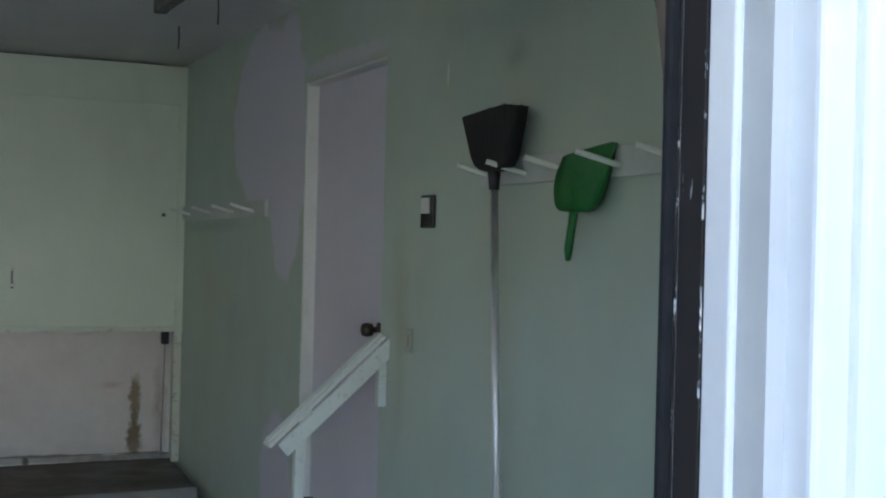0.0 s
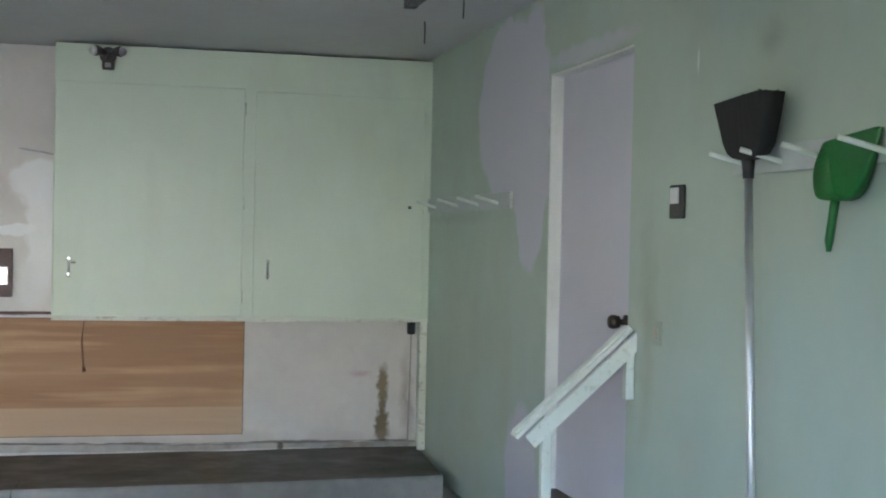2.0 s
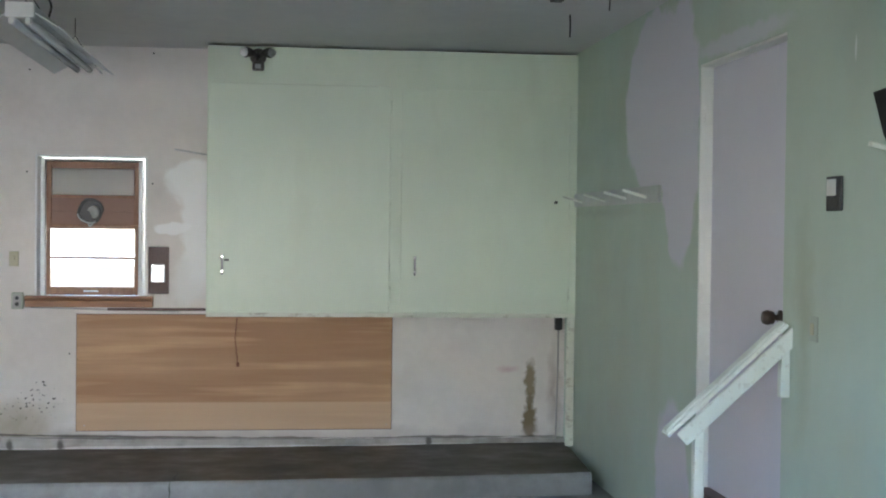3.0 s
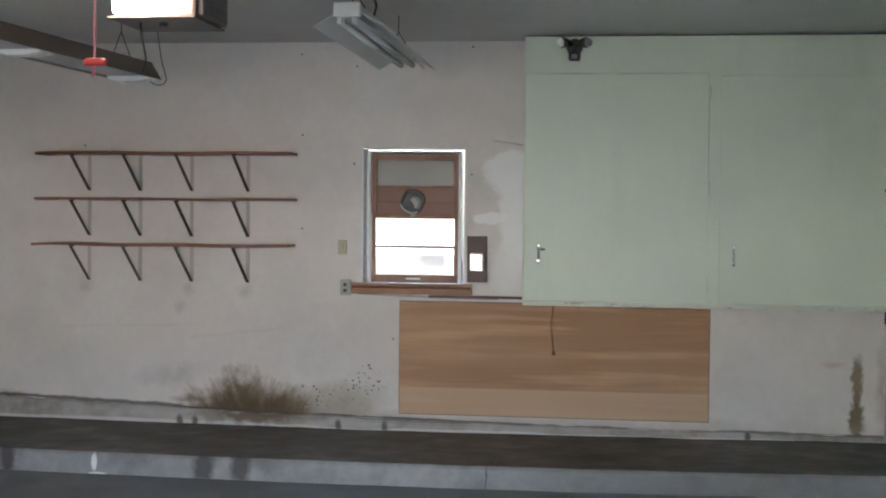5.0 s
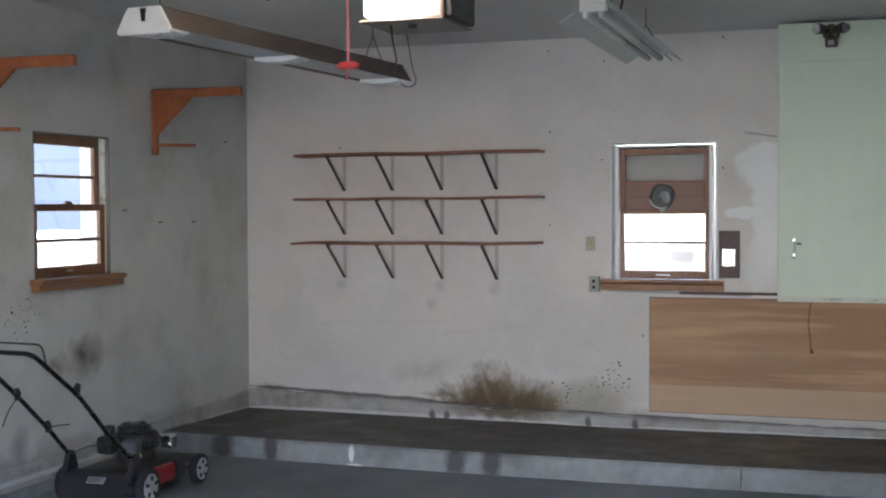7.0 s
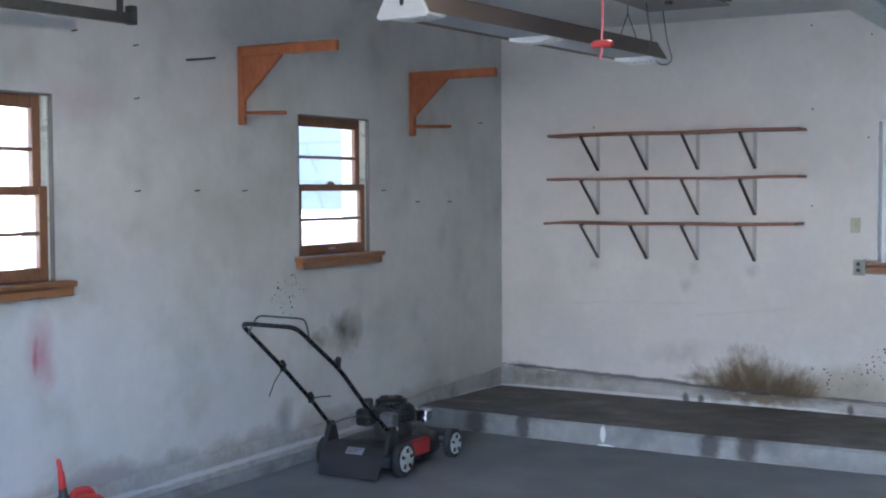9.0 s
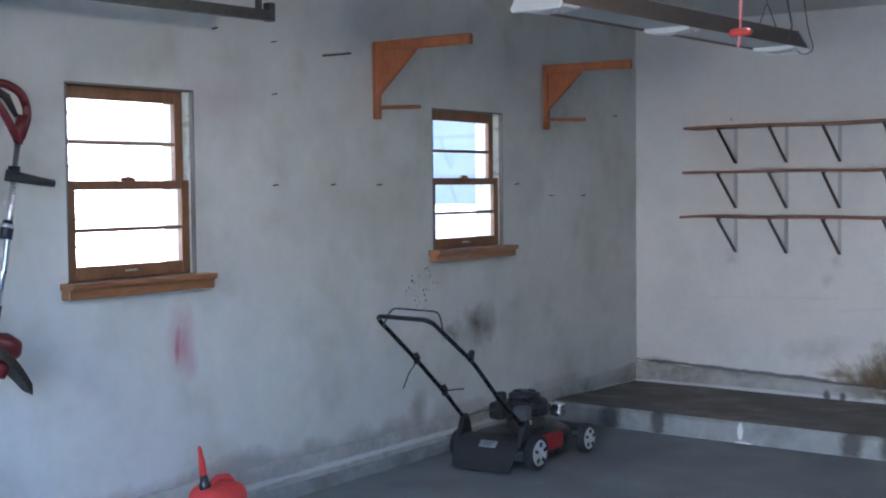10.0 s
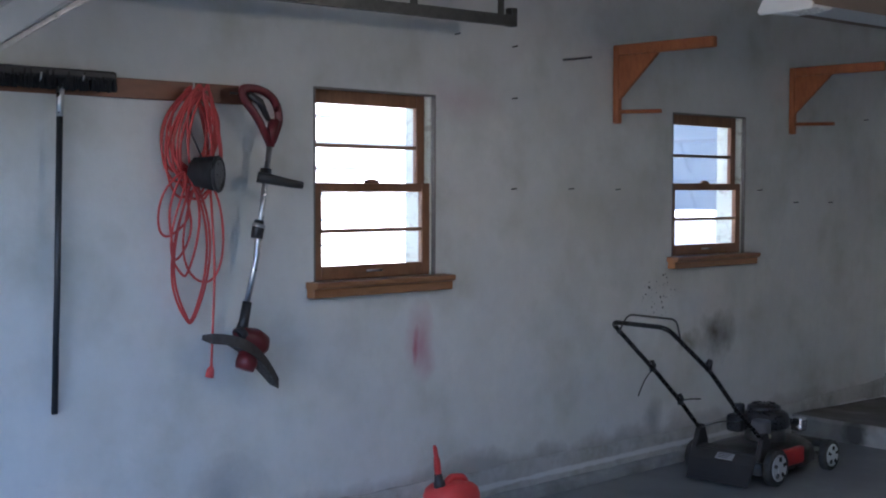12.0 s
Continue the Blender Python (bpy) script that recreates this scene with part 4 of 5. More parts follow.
# ---- fluorescent fixtures ----
def strip_light():
    f = thing("strip_light", "long brown fluorescent fixture with white end caps, unlit", "ceiling light")
    f.matrix_world = pose(-2.95, 4.91, 2.382, -0.5, 0, -6.1)
    L, w, t, h = 2.40, 0.140, 0.080, 0.095
    for s in (-1, 1):
        bm = prism(bmesh.new(), [(s * w, 0.0), (s * t, h), (s * (t - 0.004), h), (s * (w - 0.006), 0.0)], "y", 0.02, L - 0.02)
        part("side_panel", bm, m_fixbrown, f, "dark brown sloping side")
    part("top_plate", one((-t, 0.02, h), (t, L - 0.02, h + 0.006)), m_fixbrown, f)
    part("diffuser", one((-w + 0.012, 0.03, 0.012), (w - 0.012, L - 0.03, 0.018)), m_diffuser, f, "grey cloudy diffuser")
    for y0, y1 in ((0.0, 0.02), (L - 0.02, L)):
        part("end_cap", prism(bmesh.new(), [(-w - 0.004, -0.004), (-w + 0.01, -0.02), (w - 0.01, -0.02), (w + 0.004, -0.004), (t + 0.004, h + 0.004), (-t - 0.004, h + 0.004)], "y", y0, y1, 0.004), m_whiteplastic, f, "white end cap")
    part("cap_slot", prism(bmesh.new(), [(-0.014, h - 0.004), (0.016, h - 0.004), (0.010, 0.035), (-0.006, 0.035)], "y", -0.004, 0.0), m_black, f)
    for y, ln in ((0.03, 0.13), (1.08, 0.12), (L - 0.17, 0.14)):
        pts = [(-w + 0.005, 0.010), (-w + 0.016, -0.008), (-0.05, -0.019), (0.05, -0.019), (w - 0.016, -0.008), (w - 0.005, 0.010)]
        c = part("lamp_holder", prism(bmesh.new(), pts, "y", y, y + ln, 0.003), m_bulb, f, "white curved lamp holder")
    part("hanger", pipe([(0, 0.12, h), (0, 0.12, ZC - 2.355)], 0.003, 6), m_darksteel, f)
    part("hanger", pipe([(-0.06, L - 0.25, h), (0, L - 0.25, 0.25), (0, L - 0.25, ZC - 2.355)], 0.003, 6), m_darksteel, f)
    part("hanger", pipe([(0.06, L - 0.25, h), (0.0, L - 0.25, 0.25)], 0.003, 6), m_darksteel, f)
    part("loop_wire", pipe(bend([(0.08, L - 0.1, 0.02), (0.10, L - 0.02, -0.04), (0.15, L + 0.04, -0.01), (0.13, L, 0.10), (0.10, L - 0.05, ZC - 2.36)], 0.05), 0.003, 6), m_darksteel, f)


m_fixbrown = paint("brown_fixture_enamel", (0.17, 0.13, 0.105), 0.4)
m_diffuser = plastic("cloudy_diffuser", (0.42, 0.44, 0.45), 0.35)
strip_light()


def tube_light():
    f = thing("tube_light", "white twin-tube shop light hung on wires, unlit", "ceiling light")
    f.matrix_world = pose(-1.235, 6.12, 2.54, 0, 0, 0.2)
    L = 1.95
    part("channel", one((-0.055, 0.03, 0.03), (0.055, L, 0.075), 0.004), m_whiteenamel, f)
    for s in (-1, 1):
        bm = prism(bmesh.new(), [(s * 0.05, 0.034), (s * 0.175, -0.038), (s * 0.178, -0.035), (s * 0.05, 0.040)], "y", 0.05, L)
        part("reflector", bm, m_whiteenamel, f, "dull enamel reflector wing")
        for y in (0.0, L - 0.03):
            part("socket", one((s * 0.037 - 0.013, y, -0.03), (s * 0.037 + 0.013, y + 0.03, 0.03), 0.004), m_whiteplastic, f)
        part("tube", pipe([(s * 0.037, 0.03, -0.012), (s * 0.037, L - 0.03, -0.012)], 0.018, 14), m_tube, f, "unlit fluorescent tube")
    part("end_plate", one((-0.065, -0.012, 0.0), (0.065, 0.03, 0.072), 0.004), m_whiteplastic, f, "white end plate")
    part("end_plate", one((-0.06, L, 0.0), (0.06, L + 0.02, 0.07), 0.004), m_whiteplastic, f, "white end plate")
    top = ZC - 2.54
    for y in (0.25, L - 0.35):
        part("hanger", pipe([(-0.05, y, 0.07), (0.0, y, 0.15), (0.0, y, top)], 0.003, 6), m_darksteel, f)
        part("hanger", pipe([(0.05, y, 0.07), (0.0, y, 0.15)], 0.003, 6), m_darksteel, f)
    part("plug", one((-0.01, 0.36, top - 0.075), (0.03, 0.40, top), 0.006), m_black, f, "black plug and cord")
    part("cord", pipe(bend([(0.01, 0.38, top - 0.07), (0.06, 0.38, top - 0.09), (0.075, 0.40, 0.12), (0.05, 0.45, 0.07)], 0.05), 0.006, 6), m_black, f)
    part("pull_rod", pipe([(0.05, L - 0.05, 0.035), (0.045, L + 0.42, 0.02)], 0.006, 6), m_steel, f, "thin metal rod")


m_whiteenamel = paint("grey_white_enamel", (0.55, 0.57, 0.57), 0.35)
m_tube = plastic("tube_glass", (0.62, 0.63, 0.62), 0.15, 0.1)
tube_light()

# hooks hanging from the ceiling near the house door
hook = thing("ceiling_hook", "thin bare wire hook hanging from the ceiling", "hook", "ceiling hooks", (1.545, 7.056, ZC))
part("wire", pipe([(0, 0, 0.0), (0.002, 0, -0.06), (0.0, 0, -0.125)], 0.004, 6), m_darksteel, hook)
copy_thing(hook, pose(1.54, 6.15, ZC - 0.001))


# ---- things on and beside the cabinets ----
def security_light():
    s = thing("security_light", "dark twin-head security light with a sensor", "security light")
    x, y, z = -0.205, 8.565, 2.705
    part("plate", pipe([(x, y, z), (x, y - 0.03, z)], [0.055, 0.045], 20), m_bronzeplastic, s)
    for sx in (-1, 1):
        h = part("lamp_head", pipe([(x + sx * 0.02, y - 0.03, z + 0.012), (x + sx * 0.05, y - 0.055, z + 0.018), (x + sx * 0.078, y - 0.07, z + 0.018)], [0.018, 0.028, 0.036], 16), m_bronzeplastic, s)
        part("bulb", pipe([(x + sx * 0.078, y - 0.07, z + 0.018), (x + sx * 0.10, y - 0.08, z + 0.016), (x + sx * 0.112, y - 0.085, z + 0.014)], [0.030, 0.026, 0.012], 16), m_bulb if sx < 0 else m_greybulb, h, "white flood bulb" if sx < 0 else "grey flood bulb")
    part("arm", pipe([(x, y - 0.03, z - 0.01), (x + 0.005, y - 0.06, z - 0.05)], 0.018, 10), m_bronzeplastic, s)
    b = part("sensor", one((x - 0.035, y - 0.10, z - 0.10), (x + 0.04, y - 0.04, z - 0.045), 0.010, 2), m_bronzeplastic, s)
    part("window", one((x - 0.018, y - 0.104, z - 0.09), (x + 0.02, y - 0.0995, z - 0.06), 0.002), m_greybulb, b)


m_bronzeplastic = plastic("bronze_plastic", (0.05, 0.042, 0.038), 0.45)
m_greybulb = plastic("grey_lens", (0.30, 0.30, 0.32), 0.3)
security_light()

leg = thing("corner_post", "white painted wooden post below the corner cupboard", "post")
part("board", one((1.888, 8.565, 0.121), (1.938, 8.60, 0.994), 0.003), m_cream, leg)
drop = thing("cable_box", "black junction box with a thin conduit below the cabinet", "junction box")
part("box", one((1.836, 8.70, 0.90), (1.884, 8.75, 0.999), 0.005), m_black, drop)
part("conduit", pipe([(1.862, 8.73, 0.90), (1.864, 8.75, 0.6), (1.868, 8.80, 0.3), (1.870, 8.82, 0.121)], 0.006, 8), m_greytrim, drop)
tagged(solid("cabinet_latch", one((1.785, 8.551, 1.765), (1.808, 8.5615, 1.785), 0.003), m_darksteel, "small dark latch screwed on the cabinet door", "latch"))
cord2 = thing("hanging_cord", "thin brown cord hanging over the plywood", "cord")
part("cord", pipe([(-0.335, 8.872, 1.0), (-0.34, 8.874, 0.93), (-0.352, 8.876, 0.83), (-0.338, 8.877, 0.72), (-0.332, 8.878, 0.655)], 0.004, 6), m_redwood, cord2)
part("knot", pipe([(-0.332, 8.876, 0.662), (-0.330, 8.876, 0.632)], 0.011, 8), m_redwood, cord2)


m_litpanel = glow("lit_panel", (1.0, 0.93, 0.78), 2.5)
m_oldgreen = paint("old_green_plate", (0.42, 0.46, 0.38), 0.5)
p = thing("wall_plaque", "dark brown wooden plaque with a small lit panel", "wall plaque")
part("board", one((-0.935, 8.882, 1.125), (-0.797, 8.899, 1.445), 0.003), m_darkwood_gap, p)
fr = part("frame", one((-0.915, 8.874, 1.205), (-0.825, 8.8815, 1.325), 0.003), m_steel, p, "pale metal frame")
part("panel", one((-0.897, 8.870, 1.222), (-0.843, 8.8735, 1.308), 0.001), m_litpanel, fr, "glowing cream panel")
m_oldplate = paint("yellowed_plate", (0.50, 0.47, 0.32), 0.5)
p = thing("switch_plate", "yellowed old switch plate on the back wall", "switch")
part("plate", one((-1.848, 8.892, 1.305), (-1.785, 8.899, 1.405), 0.003), m_oldplate, p)
part("toggle", one((-1.822, 8.880, 1.345), (-1.808, 8.8915, 1.375), 0.003), m_oldplate, p)
p = thing("outlet_box", "grey surface outlet box with two sockets", "outlet")
part("box", one((-1.825, 8.862, 1.02), (-1.752, 8.899, 1.13), 0.004), m_oldgreen, p)
part("face", one((-1.815, 8.857, 1.032), (-1.762, 8.8615, 1.118), 0.003), m_greytrim, p, "grimy grey socket face")
for z in (1.055, 1.095):
    part("socket", pipe([(-1.788, 8.8565, z), (-1.788, 8.854, z)], 0.013, 12), m_black, p)
p = thing("window_cord", "thin flat cable run under the window sill", "cable")
part("cable", pipe([(-1.752, 8.89, 1.075), (-1.70, 8.885, 1.035), (-1.3, 8.888, 1.02), (-1.0, 8.89, 1.015), (-0.72, 8.89, 1.01)], 0.007, 6), m_greytrim, p)
p = thing("wall_strip", "dark wooden strip between window sill and cabinet", "trim strip")
part("strip", one((-1.20, 8.875, 1.012), (-0.532, 8.8995, 1.030), 0.002), m_darkwood_gap, p)
p = thing("wall_rod", "short thin metal rod sticking from the wall", "rod")
part("rod", pipe([(-0.765, 8.88, 2.105), (-0.532, 8.86, 2.068)], 0.006, 6), m_steel, p)

nail = thing("wall_nail", "dark nail head in the plaster", "nail", "nails", (-2.115, YB - 0.008, 2.705))
part("head", pipe([(0, -0.006, 0), (0, -0.003, 0.0), (0, 0.0, 0), (0, 0.012, 0)], [0.005, 0.0065, 0.004, 0.003], 8), m_darksteel, nail)
for x, z in ((-1.72, 2.62), (-2.105, 2.14), (-1.735, 1.94), (-2.105, 1.485), (-0.91, 2.75), (-0.91, 1.87), (-3.70, 2.06), (-1.45, 0.72)):
    copy_thing(nail, pose(x, YB - 0.008, z))


# ---- house-door wall: controls, pegs, broom, dustpan ----
p = thing("door_control", "black opener wall control with a white button", "wall switch")
part("plate", one((1.932, 4.350, 1.675), (1.942, 4.478, 1.80), 0.004), m_black, p)
part("button", one((1.926, 4.385, 1.73), (1.9315, 4.462, 1.79), 0.003), m_whiteplastic, p, "white push button")
p = thing("phone_jack", "painted-over socket plate on the green wall", "outlet")
part("plate", one((1.936, 4.545, 1.19), (1.942, 4.625, 1.285), 0.002), m_oldgreen, p)
part("socket", one((1.930, 4.57, 1.215), (1.9355, 4.60, 1.26), 0.002), m_oldplate, p)


def peg_board(y0, y1, z0, z1, pegs, label):
    b = thing("peg_board", label, "peg board", "peg boards")
    part("board", one((1.922, y0, z0), (1.942, y1, z1), 0.002), m_pegboard, b)
    for y in pegs:
        part("peg", pipe([(1.925, y, (z0 + z1) / 2 - 0.015), (1.80, y + 0.035, (z0 + z1) / 2 + 0.022)], 0.009, 10), m_rail, b, "white painted dowel peg")
    return b


m_pegboard = Mat("pegboard_paint", (0.52, 0.56, 0.53), 0.5).vary(3, (0.50, 0.49, 0.52), 0.7).vary(20, (0.42, 0.46, 0.42), 0.3).done()
peg_board(1.6, 3.935, 1.815, 1.902, (3.82, 3.60, 3.34, 3.03, 2.72, 2.4), "pale painted board with white dowel pegs")
peg_board(6.58, 8.55, 1.745, 1.835, (8.32, 7.72, 7.22, 6.80), "pale green board with white dowel pegs, empty")


def chaikin(pts, times=2):
    """A closed outline with its corners cut round."""
    for _ in range(times):
        out = []
        for a, b in zip(pts, pts[1:] + pts[:1]):
            out += [tuple(u * 0.75 + v * 0.25 for u, v in zip(a, b)), tuple(u * 0.25 + v * 0.75 for u, v in zip(a, b))]
        pts = out
    return pts


def broom():
    b = thing("broom", "black angled broom hung upside down, steel handle", "broom")
    x = 1.855
    out = [(-0.115, 0.03), (-0.145, 0.12), (-0.168, 0.186), (-0.165, 0.188), (0.145, 0.203), (0.148, 0.20), (0.138, 0.10), (0.118, 0.02), (0.05, 0.0), (-0.05, 0.0)]
    out = chaikin(out, 1)
    y0, z0 = 3.69, 1.853

    bm = bmesh.new()
    ring1 = [bm.verts.new((x - 0.032 * (0.7 + v / 0.3), y0 - u, z0 + v)) for u, v in out]
    ring2 = [bm.verts.new((x + 0.032 * (0.7 + v / 0.3), y0 - u, z0 + v)) for u, v in out]
    n = len(out)
    bm.faces.new(ring1)
    bm.faces.new(list(reversed(ring2)))
    for k in range(n):
        bm.faces.new((ring1[k], ring2[k], ring2[(k + 1) % n], ring1[(k + 1) % n])).smooth = True
    part("head", bm, m_bristle, b, "black moulded broom head")
    bm = bmesh.new()
    rnd = random.Random(4)
    for k in range(420):
        u = -0.165 + 0.31 * rnd.random()
        xx = x + rnd.uniform(-0.04, 0.04)
        z1 = z0 + 0.186 + (u + 0.165) / 0.325 * 0.016
        tube(bm, [(xx, y0 - u * 0.97, z1 - 0.03), (xx + rnd.uniform(-0.005, 0.005), y0 - u * 1.0, z1 + rnd.uniform(0.0, 0.006))], 0.002, 4)
    part("bristles", bm, m_bristle, b)
    part("collar", pipe([(x, y0, z0 + 0.01), (x, y0 - 0.002, z0 - 0.022), (x, y0 - 0.004, z0 - 0.06)], [0.024, 0.020, 0.017], 12), m_black, b)
    part("handle", pipe([(x, y0 - 0.004, z0 - 0.055), (x - 0.004, y0 - 0.07, 1.0), (x - 0.008, y0 - 0.13, 0.30)], 0.0135, 14), m_broomsteel, b, "steel tube handle")


m_broomsteel = metal("brushed_steel", (0.72, 0.72, 0.72), 0.42, (0.5, 0.5, 0.5), 0.15)
m_bristle = Mat("black_bristle", (0.008, 0.008, 0.008), 0.75).vary(60, (0.02, 0.02, 0.02), 0.5, (1, 1, 0.1)).bump(150, 0.3, stretch=(1, 1, 0.1), dist=0.002).done()
broom()


def dustpan():
    d = thing("dustpan", "green plastic dustpan hung handle down", "dustpan")
    y0, z0 = 3.215, 1.715
    # shallow tray: a floor against the wall, a raised rim on three sides
    def grid(u, v, w):
        return (1.915 - w, y0 - u, z0 + v)
    bm = bmesh.new()
    out = [(-0.045, 0.0), (-0.085, 0.035), (-0.110, 0.10), (-0.116, 0.168), (-0.115, 0.17), (0.195, 0.192), (0.198, 0.19), (0.165, 0.09), (0.10, 0.0)]
    out = chaikin([(u, v, 0.008 if v > 0.15 else 0.06 - 0.2 * v) for u, v in out], 2)
    lo = [bm.verts.new(grid(u * 0.9, v, 0.0)) for u, v, w in out]
    hi = [bm.verts.new(grid(u, v, w)) for u, v, w in out]
    inn = [bm.verts.new(grid(u * 0.80 + 0.006, 0.014 + v * 0.955, 0.006)) for u, v, w in out]
    n = len(out)
    bm.faces.new(lo)
    bm.faces.new(inn)
    for k in range(n):
        j = (k + 1) % n
        bm.faces.new((lo[k], lo[j], hi[j], hi[k])).smooth = True
        bm.faces.new((hi[k], hi[j], inn[j], inn[k])).smooth = True
    part("tray", bm, m_greenplastic, d)
    part("handle", pipe([grid(0.0, 0.01, 0.03), grid(-0.012, -0.04, 0.03), grid(-0.02, -0.11, 0.035), grid(-0.022, -0.142, 0.035)], [0.014, 0.013, 0.013, 0.007], 12), m_greenplastic, d)


m_greenplastic = plastic("green_plastic", (0.008, 0.15, 0.025), 0.4, 0.3)
dustpan()


# ---- side wall with the two windows ----
def wood_bracket(y):
    b = thing("wood_bracket", "orange-stained wooden lumber bracket on the wall", "bracket", "lumber brackets", (XL, y, 1.97))
    part("post", one((0.001, -0.02, 0.0), (0.04, 0.02, 0.43), 0.006), m_orangewood, b)
    part("arm", one((0.0402, -0.02, 0.372), (0.655, 0.02, 0.43), 0.006), m_orangewood, b)
    part("gusset", prism(bmesh.new(), [(0.0402, 0.13), (0.0402, 0.3715), (0.30, 0.3715)], "y", -0.012, 0.012, 0.002), m_orangewood, b)
    part("dowel", pipe([(0.04, 0, 0.065), (0.315, 0, 0.058)], 0.0115, 10), m_orangewood, b)
    return b


w1 = wood_bracket(5.69)
copy_thing(w1, pose(XL, 7.53, 1.97))

for y, z in ((4.859, 2.327), (4.858, 2.065), (4.856, 1.607), (5.307, 1.608), (5.706, 1.606), (7.153, 1.604), (7.592, 1.525), (8.043, 1.522), (8.52, 2.10), (4.448, 2.356)):
    nl = thing("wall_nail", "rusty nail driven into the plaster", "nail", "nails", (XL, y, z))
    part("shank", pipe([(0, 0, 0), (0.035, 0.0, 0.003)], 0.0035, 6), m_darksteel, nl)
nl = thing("wall_spike", "long rusty spike in the plaster", "spike", "", (XL, 5.25, 2.29))
part("shank", pipe([(0, 0, 0), (0.02, 0.1, 0.012), (0.035, 0.195, 0.026)], 0.006, 6), m_darksteel, nl)

m_hookwood = wood("dark_brown_board", (0.21, 0.085, 0.04), (0.13, 0.05, 0.025), (1, 0.2, 1), 0.5)
rail = thing("hook_board", "brown wooden board with hooks for tools", "hook board")
part("board", one((XL + 0.001, 1.95, 1.955), (XL + 0.022, 3.23, 2.032), 0.003), m_hookwood, rail)
for y in (2.25, 2.42, 2.90, 3.12, 3.19):
    part("hook", pipe(bend([(XL + 0.02, y, 2.0), (XL + 0.08, y, 1.995), (XL + 0.085, y, 2.025)], 0.02), 0.004, 6), m_steel, rail)


def push_broom():
    b = thing("push_broom", "black push broom hung head up on the board", "broom")
    x = XL + 0.055
    part("block", one((x - 0.03, 1.98, 2.012), (x + 0.03, 2.56, 2.046), 0.010, 2), m_black, b)
    bm = bmesh.new()
    rnd = random.Random(2)
    for k in range(520):
        y, dx = rnd.uniform(1.98, 2.56), rnd.uniform(-0.028, 0.028)
        tube(bm, [(x + dx, y, 2.035), (x + dx * 1.2, y + rnd.uniform(-0.008, 0.008), 1.968 + rnd.uniform(0, 0.012))], 0.004, 4)
    part("bristles", bm, m_bristle, b)
    part("ferrule", pipe([(x, 2.345, 2.03), (x, 2.338, 1.93), (x, 2.336, 1.87)], [0.016, 0.015, 0.013], 10), m_steel, b, "grey metal ferrule")
    part("handle", pipe([(x, 2.336, 1.87), (x - 0.01, 2.325, 1.3), (x - 0.02, 2.312, 0.765)], 0.0125, 10), m_black, b, "black handle")


push_broom()


def cord_bundle():
    c = thing("extension_cord", "red extension cord coiled and hung in loops", "extension cord")
    rnd = random.Random(11)
    x0 = XL + 0.06

    def loop(yc, zt, zb, w, dx, lean):
        pts = []
        n = 36
        for k in range(n):
            a = 2 * math.pi * k / n
            s, co = math.sin(a), math.cos(a)
            half = w * (0.5 + 0.5 * (1 - (co + 1) / 2) ** 0.7) * (0.55 + 0.45 * abs(s))
            wob = 0.008 * math.sin(3 * a + yc * 40 + dx * 90)
            pts.append((x0 + dx + 0.02 * co, yc + half * s + lean * (1 - co) / 2 + wob, (zt + zb) / 2 + (zt - zb) / 2 * co + wob))
        return pts
    for k in range(15):
        part("loop", pipe(loop(2.905 + rnd.uniform(-0.02, 0.03), 1.995 + rnd.uniform(-0.012, 0.02), rnd.uniform(1.56, 1.68), rnd.uniform(0.07, 0.155), rnd.uniform(-0.03, 0.05), rnd.uniform(-0.03, 0.035)), 0.0052, 6, True), m_cord, c)
    for w, zb, yc, lean in ((0.10, 1.06, 2.90, -0.01), (0.085, 1.07, 2.89, 0.0), (0.07, 1.25, 2.86, -0.01), (0.12, 1.22, 2.93, 0.04), (0.06, 1.33, 2.84, 0.0), (0.09, 1.42, 2.83, -0.02)):
        part("loop", pipe(loop(yc, 1.66, zb, w, rnd.uniform(0.0, 0.04), lean), 0.0052, 6, True), m_cord, c)
    part("tail", pipe(bend([(x0 + 0.03, 2.97, 1.62), (x0 + 0.04, 2.985, 1.3), (x0 + 0.05, 2.965, 1.05), (x0 + 0.05, 2.957, 0.885)], 0.2), 0.0052, 6), m_cord, c)
    part("plug", pipe([(x0 + 0.05, 2.957, 0.89), (x0 + 0.05, 2.953, 0.875), (x0 + 0.05, 2.947, 0.845)], [0.008, 0.016, 0.018], 8), m_cord, c, "pink-red plug")


m_cord = plastic("red_cord", (0.50, 0.055, 0.05), 0.45, 0.2)
cord_bundle()


m_lensdark = plastic("dark_lens", (0.10, 0.10, 0.11), 0.3)


def reel():
    r = thing("work_light", "black plastic lamp hood hung in the cord", "work light")
    a, d = Vector((XL + 0.075, 2.885, 1.672)), Vector((0.80, 0.60, -0.08)).normalized()
    part("hood", pipe([a, a + d * 0.012, a + d * 0.07, a + d * 0.118], [0.035, 0.058, 0.066, 0.074], 7), m_bristle, r)
    ring = [a + d * 0.118 + 0.068 * (math.cos(k * math.pi / 7) * Vector((0, 0, 1)) + math.sin(k * math.pi / 7) * d.cross(Vector((0, 0, 1)))) for k in range(14)]
    part("rim", pipe(ring, 0.008, 6, True), m_black, r, "raised black rim")
    part("lens", pipe([a + d * 0.1185, a + d * 0.121], 0.058, 14), m_lensdark, r, "dark lens")
    part("strap", pipe([a + d * 0.05 + Vector((0, 0, 0.06)), a + d * 0.03 + Vector((0, -0.03, 0.16)), Vector((XL + 0.07, 2.90, 1.985))], 0.004, 6), m_black, r)


reel()


